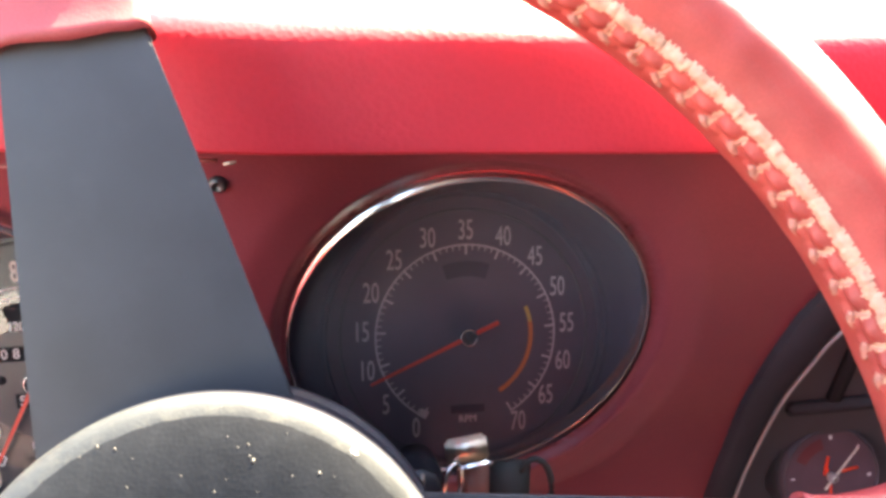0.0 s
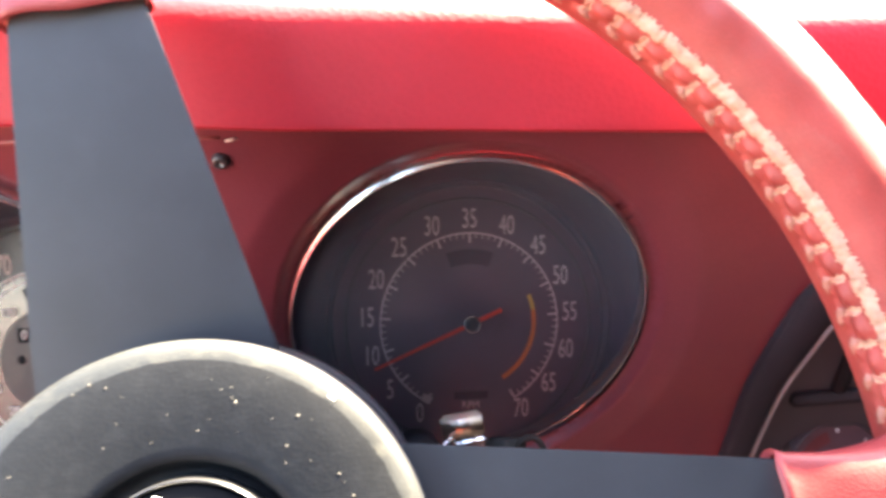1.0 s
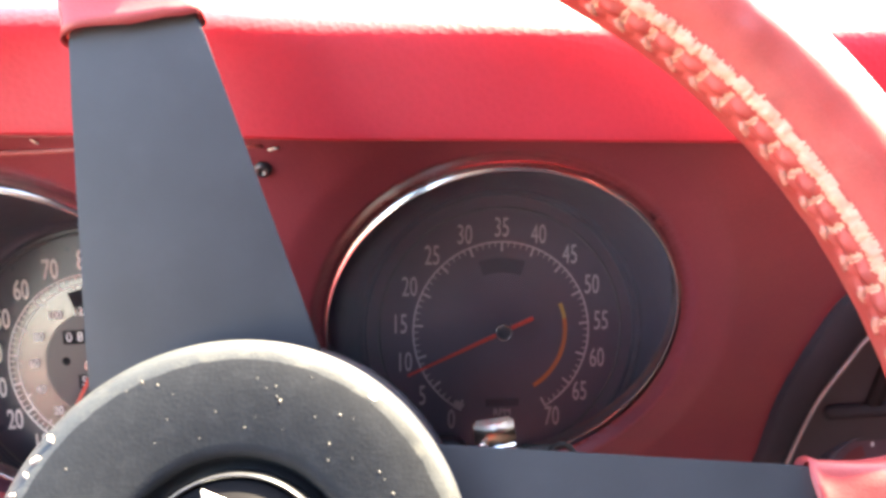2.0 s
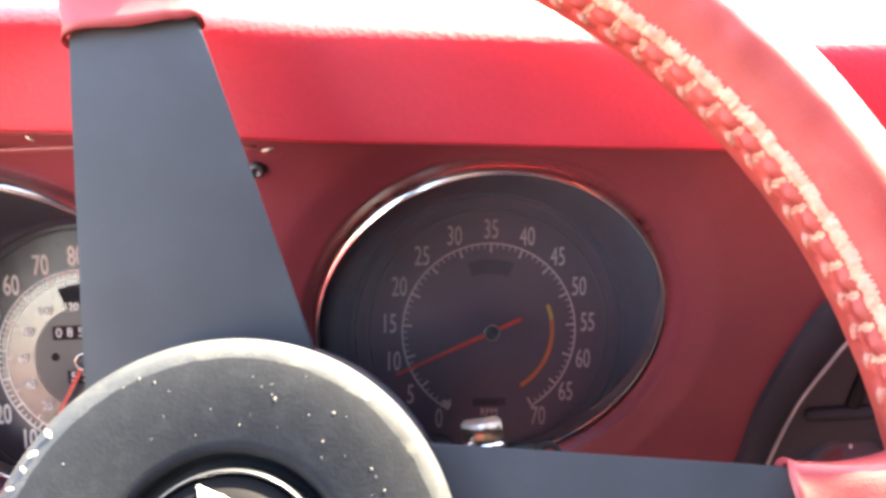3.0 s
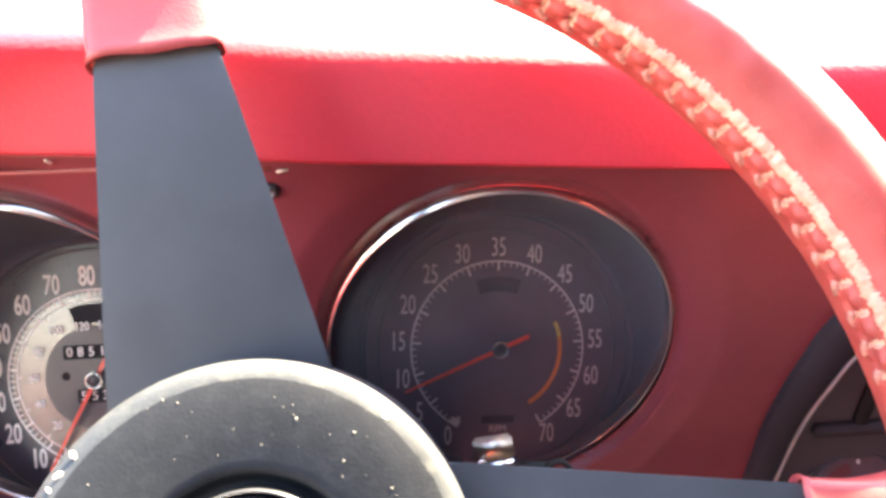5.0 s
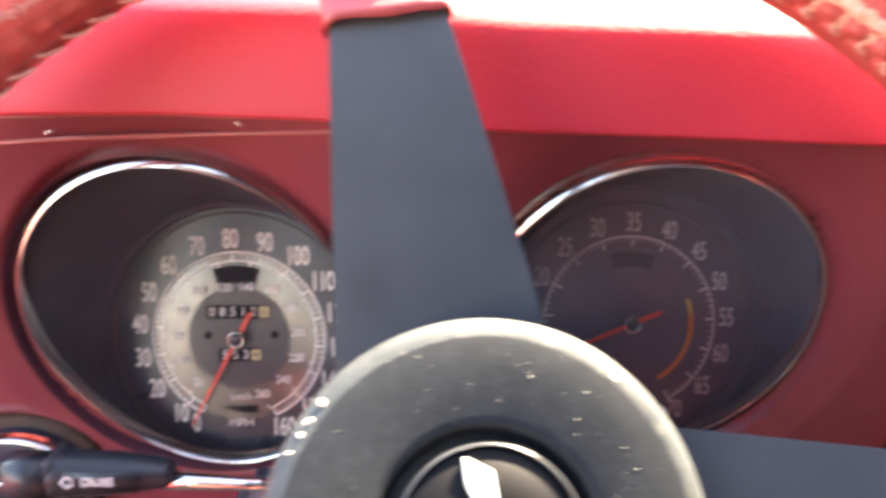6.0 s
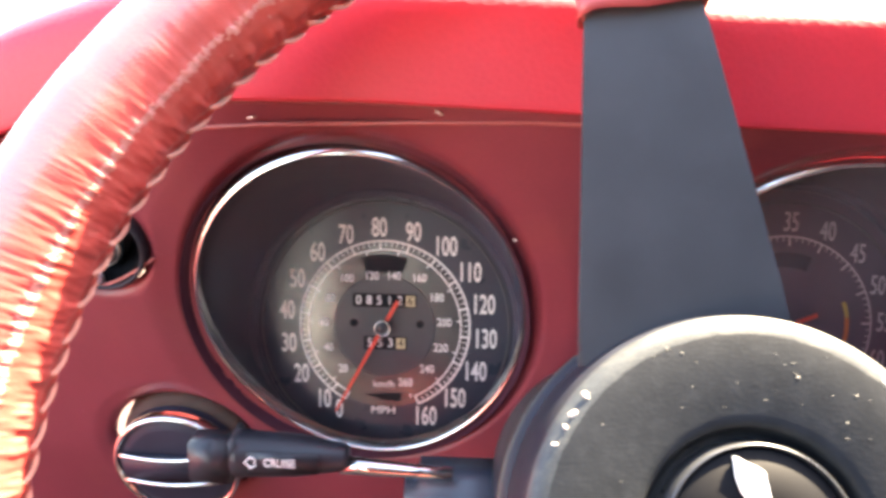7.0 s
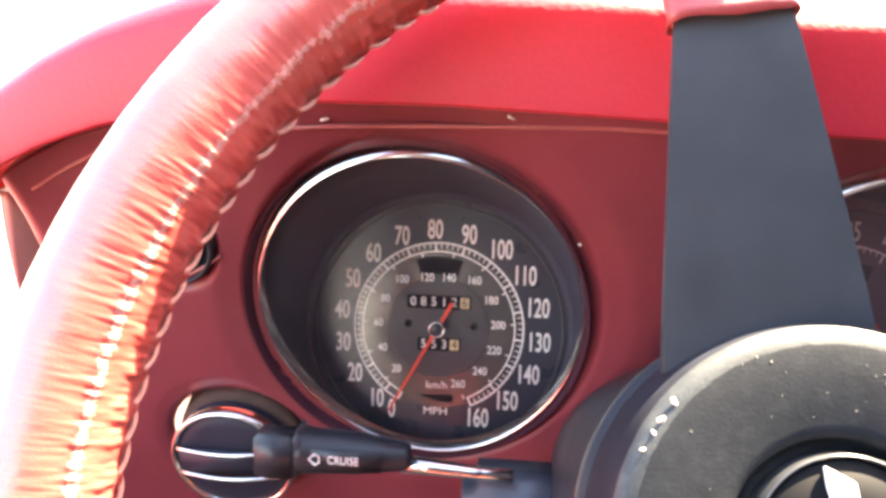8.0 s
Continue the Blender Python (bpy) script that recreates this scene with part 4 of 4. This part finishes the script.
part("key_edge", box(0.0140, 0.0022, 0.0014, 0.0006), M_CHROME, key, "bright lower edge").matrix_basis = pose(0.001, -0.0050, 0.0028, 0, -8, 0)
part("key_ring", tube([(0.0046 * math.cos(t * math.pi / 12), 0.0, 0.0075 * math.sin(t * math.pi / 12)) for t in range(24)], 0.0009, 8, True), M_CHROME, key).matrix_basis = pose(-0.0055, -0.006, -0.0030, 0, 8, 40)
part("strap", box(0.0115, 0.0030, 0.034, 0.0010), M_BROWN, key, "brown leather strap").matrix_basis = pose(0.0022, -0.001, -0.0155)
part("fob", box(0.0150, 0.0050, 0.030, 0.0016), M_FOB, key, "dark grey plastic fob").matrix_basis = pose(0.0158, 0.002, -0.0165, 0, 3, 0)
part("cord", tube([(0.0250 + 0.0065 * math.cos(radians(a)), 0.000, -0.0130 + 0.0125 * math.sin(radians(a))) for a in range(-70, 150, 10)], 0.0012, 8), M_FOB, key, "dark looped cord")
part("key_bolt", box(0.0016, 0.0020, 0.016, 0.0006), M_STEEL, key, "slim steel lock sliver").matrix_basis = pose(-0.0165, -0.001, -0.0090, 0, 4, 0)

# ---- light switch knob and air vent ----
knob = thing("light_switch_knob", leaning(KNOB + Vector((0, -0.006, 0)), PITCH + 8), "round black knob with chrome rim and two chrome fins", "knob")
part("collar", lathe([(0.0336, -0.0160), (0.0332, -0.0110), (0.0326, -0.0070), (0.0320, -0.0025), (0.0308, 0.0010), (0.0240, 0.0015)], 64, centre=(0.0018, 0.0030)), M_TAN, knob, "dusty brown collar")
part("knob_body", lathe([(0.0, 0.012), (0.022, 0.012), (0.0278, 0.0105), (0.0290, 0.008), (0.0290, -0.010)], 64), M_KNOB, knob)
part("knob_rim", lathe([(0.0276, 0.0104), (0.0284, 0.0124), (0.0299, 0.0122), (0.0303, 0.0100), (0.0299, 0.0060)], 80), M_CHROME, knob, "bright chrome rim")
for s, z in ((1, 0.0088), (-1, -0.0062)):
    pts = [(-0.0255 + 0.051 * k / 12, z + 0.0005 * math.sin(math.pi * k / 12) + 0.0010 * (k / 12 - 0.5), 0.0130 + 0.004 * math.sin(math.pi * k / 12)) for k in range(13)]
    part("chrome_fin", tube(pts, 0.0011, 8), M_CHROME, knob)
bm = prism([(-0.025, -0.0055), (0.025, -0.0055), (0.025, 0.0080), (-0.025, 0.0080)], 0.010, 0.0145, 0.001)
part("finger_bar", bm, M_KNOB, knob)

vent = thing("air_vent", leaning(VENT, PITCH), "round black swivelling air vent with grey ball", "air vent")
part("vent_ring", lathe([(0.0198, -0.006), (0.0200, 0.0005), (0.0208, 0.0015), (0.0218, 0.0004), (0.022, -0.004)], 64), M_SURROUND, vent)
part("vent_bowl", lathe([(0.0200, -0.002), (0.0185, -0.014), (0.012, -0.024), (0.0, -0.025)], 48), M_WINDOW, vent)
part("vent_ball", lathe([(0.0, -0.009), (0.007, -0.0095), (0.0110, -0.013), (0.0125, -0.019), (0.012, -0.022)], 48, centre=(-0.006, -0.0080)), M_GREY, vent, "grey swivelling ball")
part("ball_ring", lathe([(0.0098, -0.0115), (0.0105, -0.0098), (0.0117, -0.0105), (0.0119, -0.0130)], 48, centre=(-0.006, -0.0080)), M_CHROME, vent, "pale metal ring")
part("vent_tab", box(0.020, 0.0064, 0.004, 0.0006, pose(-0.0110, -0.0178, -0.002)), M_MARK_DIM, vent, "pale tab")

# ---- centre instrument cluster ----
CL = Vector((0.30, face_y(0.86), 0.86))
cluster = thing("centre_gauge_cluster", leaning(CL, PITCH), "dark plastic centre console panel with small gauges", "gauge cluster")


def to_cluster(x, z):
    return (x - CL.x, (z - CL.z) / math.cos(radians(20)))


def eased(outline):
    """The outline with its long curved side smoothed and its corners kept."""
    return [to_cluster(*p) for p in curve(outline[:8], 6) + [outline[8]]]


OUT = eased(CL_OUT)
INN = eased(CL_IN)
bm = bmesh.new()
loops = [[bm.verts.new((x, y, h)) for x, y in poly] for poly, h in ((OUT, -0.004), (OUT, 0.004), ([((a[0] * 0.8 + b[0] * 0.2), (a[1] * 0.8 + b[1] * 0.2)) for a, b in zip(OUT, INN)], 0.0065), ([((a[0] * 0.2 + b[0] * 0.8), (a[1] * 0.2 + b[1] * 0.8)) for a, b in zip(OUT, INN)], 0.0055), (INN, 0.003), (INN, -0.012))]
for a, b in zip(loops, loops[1:]):
    for k in range(len(a)):
        j = (k + 1) % len(a)
        bm.faces.new((a[k], a[j], b[j], b[k]))
sharp(part("surround", bm, M_SURROUND, cluster, "wide soft black surround"), 50)
part("chrome_bead", tube([(x, y, 0.0045) for x, y in INN[:-1]], 0.0009, 8), M_BEAD, cluster, "thin chrome bead")
part("panel", prism(INN, -0.016, -0.010), M_CLPANEL, cluster, "dark grey panel", False)
part("divider", box(0.20, 0.0065, 0.005, 0.001, pose(0.05, 0.0000, -0.008)), M_SURROUND, cluster)
part("upright_divider", box(0.006, 0.10, 0.005, 0.001, pose(-0.0290, 0.054, -0.008)), M_SURROUND, cluster)


def small_gauge(x, y, z, r):
    gm = leaning((x, y, z), 12.0)
    sg = thing("small_gauge", gm, "small round dark gauge with white pointer and red marks", "gauge", "centre gauges")
    part("dial_face", lathe([(0.0, 0.0), (r, 0.0), (r + 0.0005, -0.004)], 48), M_DIAL_SMALL, sg, round_faces=False)
    part("housing", lathe([(r + 0.002, -0.003), (r + 0.002, -0.022), (0.0, -0.022)], 48), M_GREY, sg)
    part("ring", lathe([(r, -0.003), (r + 0.0004, 0.0012), (r + 0.0008, 0.0015), (r + 0.0016, 0.0008), (r + 0.002, -0.004)], 48), M_CLPANEL, sg)
    for a in (-88, 0, 45, 92, 135):
        part("mark", ticks([a], r * 0.80, r * 0.89, 0.0016 if a in (0, 92) else 0.0009, 0.0004), M_MARK_DIM, sg, round_faces=False)
    bm = tube([(-0.0015, 0.004, 0.0006), (-0.0035, 0.0015, 0.0006), (-0.0015, 0.0105, 0.0006)], 0.0008, 6)
    part("red_mark", bm, M_NEEDLE, sg)
    part("red_mark", box(0.009, 0.0016, 0.0006, 0.0002, pose(0.0095, 0.0030, 0.0006, 0, 0, 8)), M_NEEDLE, sg)
    part("red_mark", box(0.0014, 0.009, 0.0006, 0.0002, pose(-0.0005, -0.008, 0.0006)), M_NEEDLE, sg)
    nd = prism([(-0.0005, -0.007), (0.0005, -0.007), (0.0003, 0.0195), (-0.0003, 0.0195)], 0.0022, 0.0028)
    nd.transform(Matrix.Rotation(radians(-42), 4, "Z"))
    part("pointer", nd, M_FLECK, sg, round_faces=False)
    part("red_zone", ring_band(r * 0.62, r * 0.86, -62, -14, 0.0003, 16), M_DIAL_RED, sg, "faded dark red zone", False)
    part("pointer_hub", lathe([(0.0012, 0.0034), (0.0018, 0.0036), (0.0025, 0.0026), (0.0025, 0.0)], 24), M_BEAD, sg)
    return sg


small_gauge(0.2797, 0.346, 0.8200, 0.0235)
small_gauge(0.319, 0.328, 0.895, 0.0235)
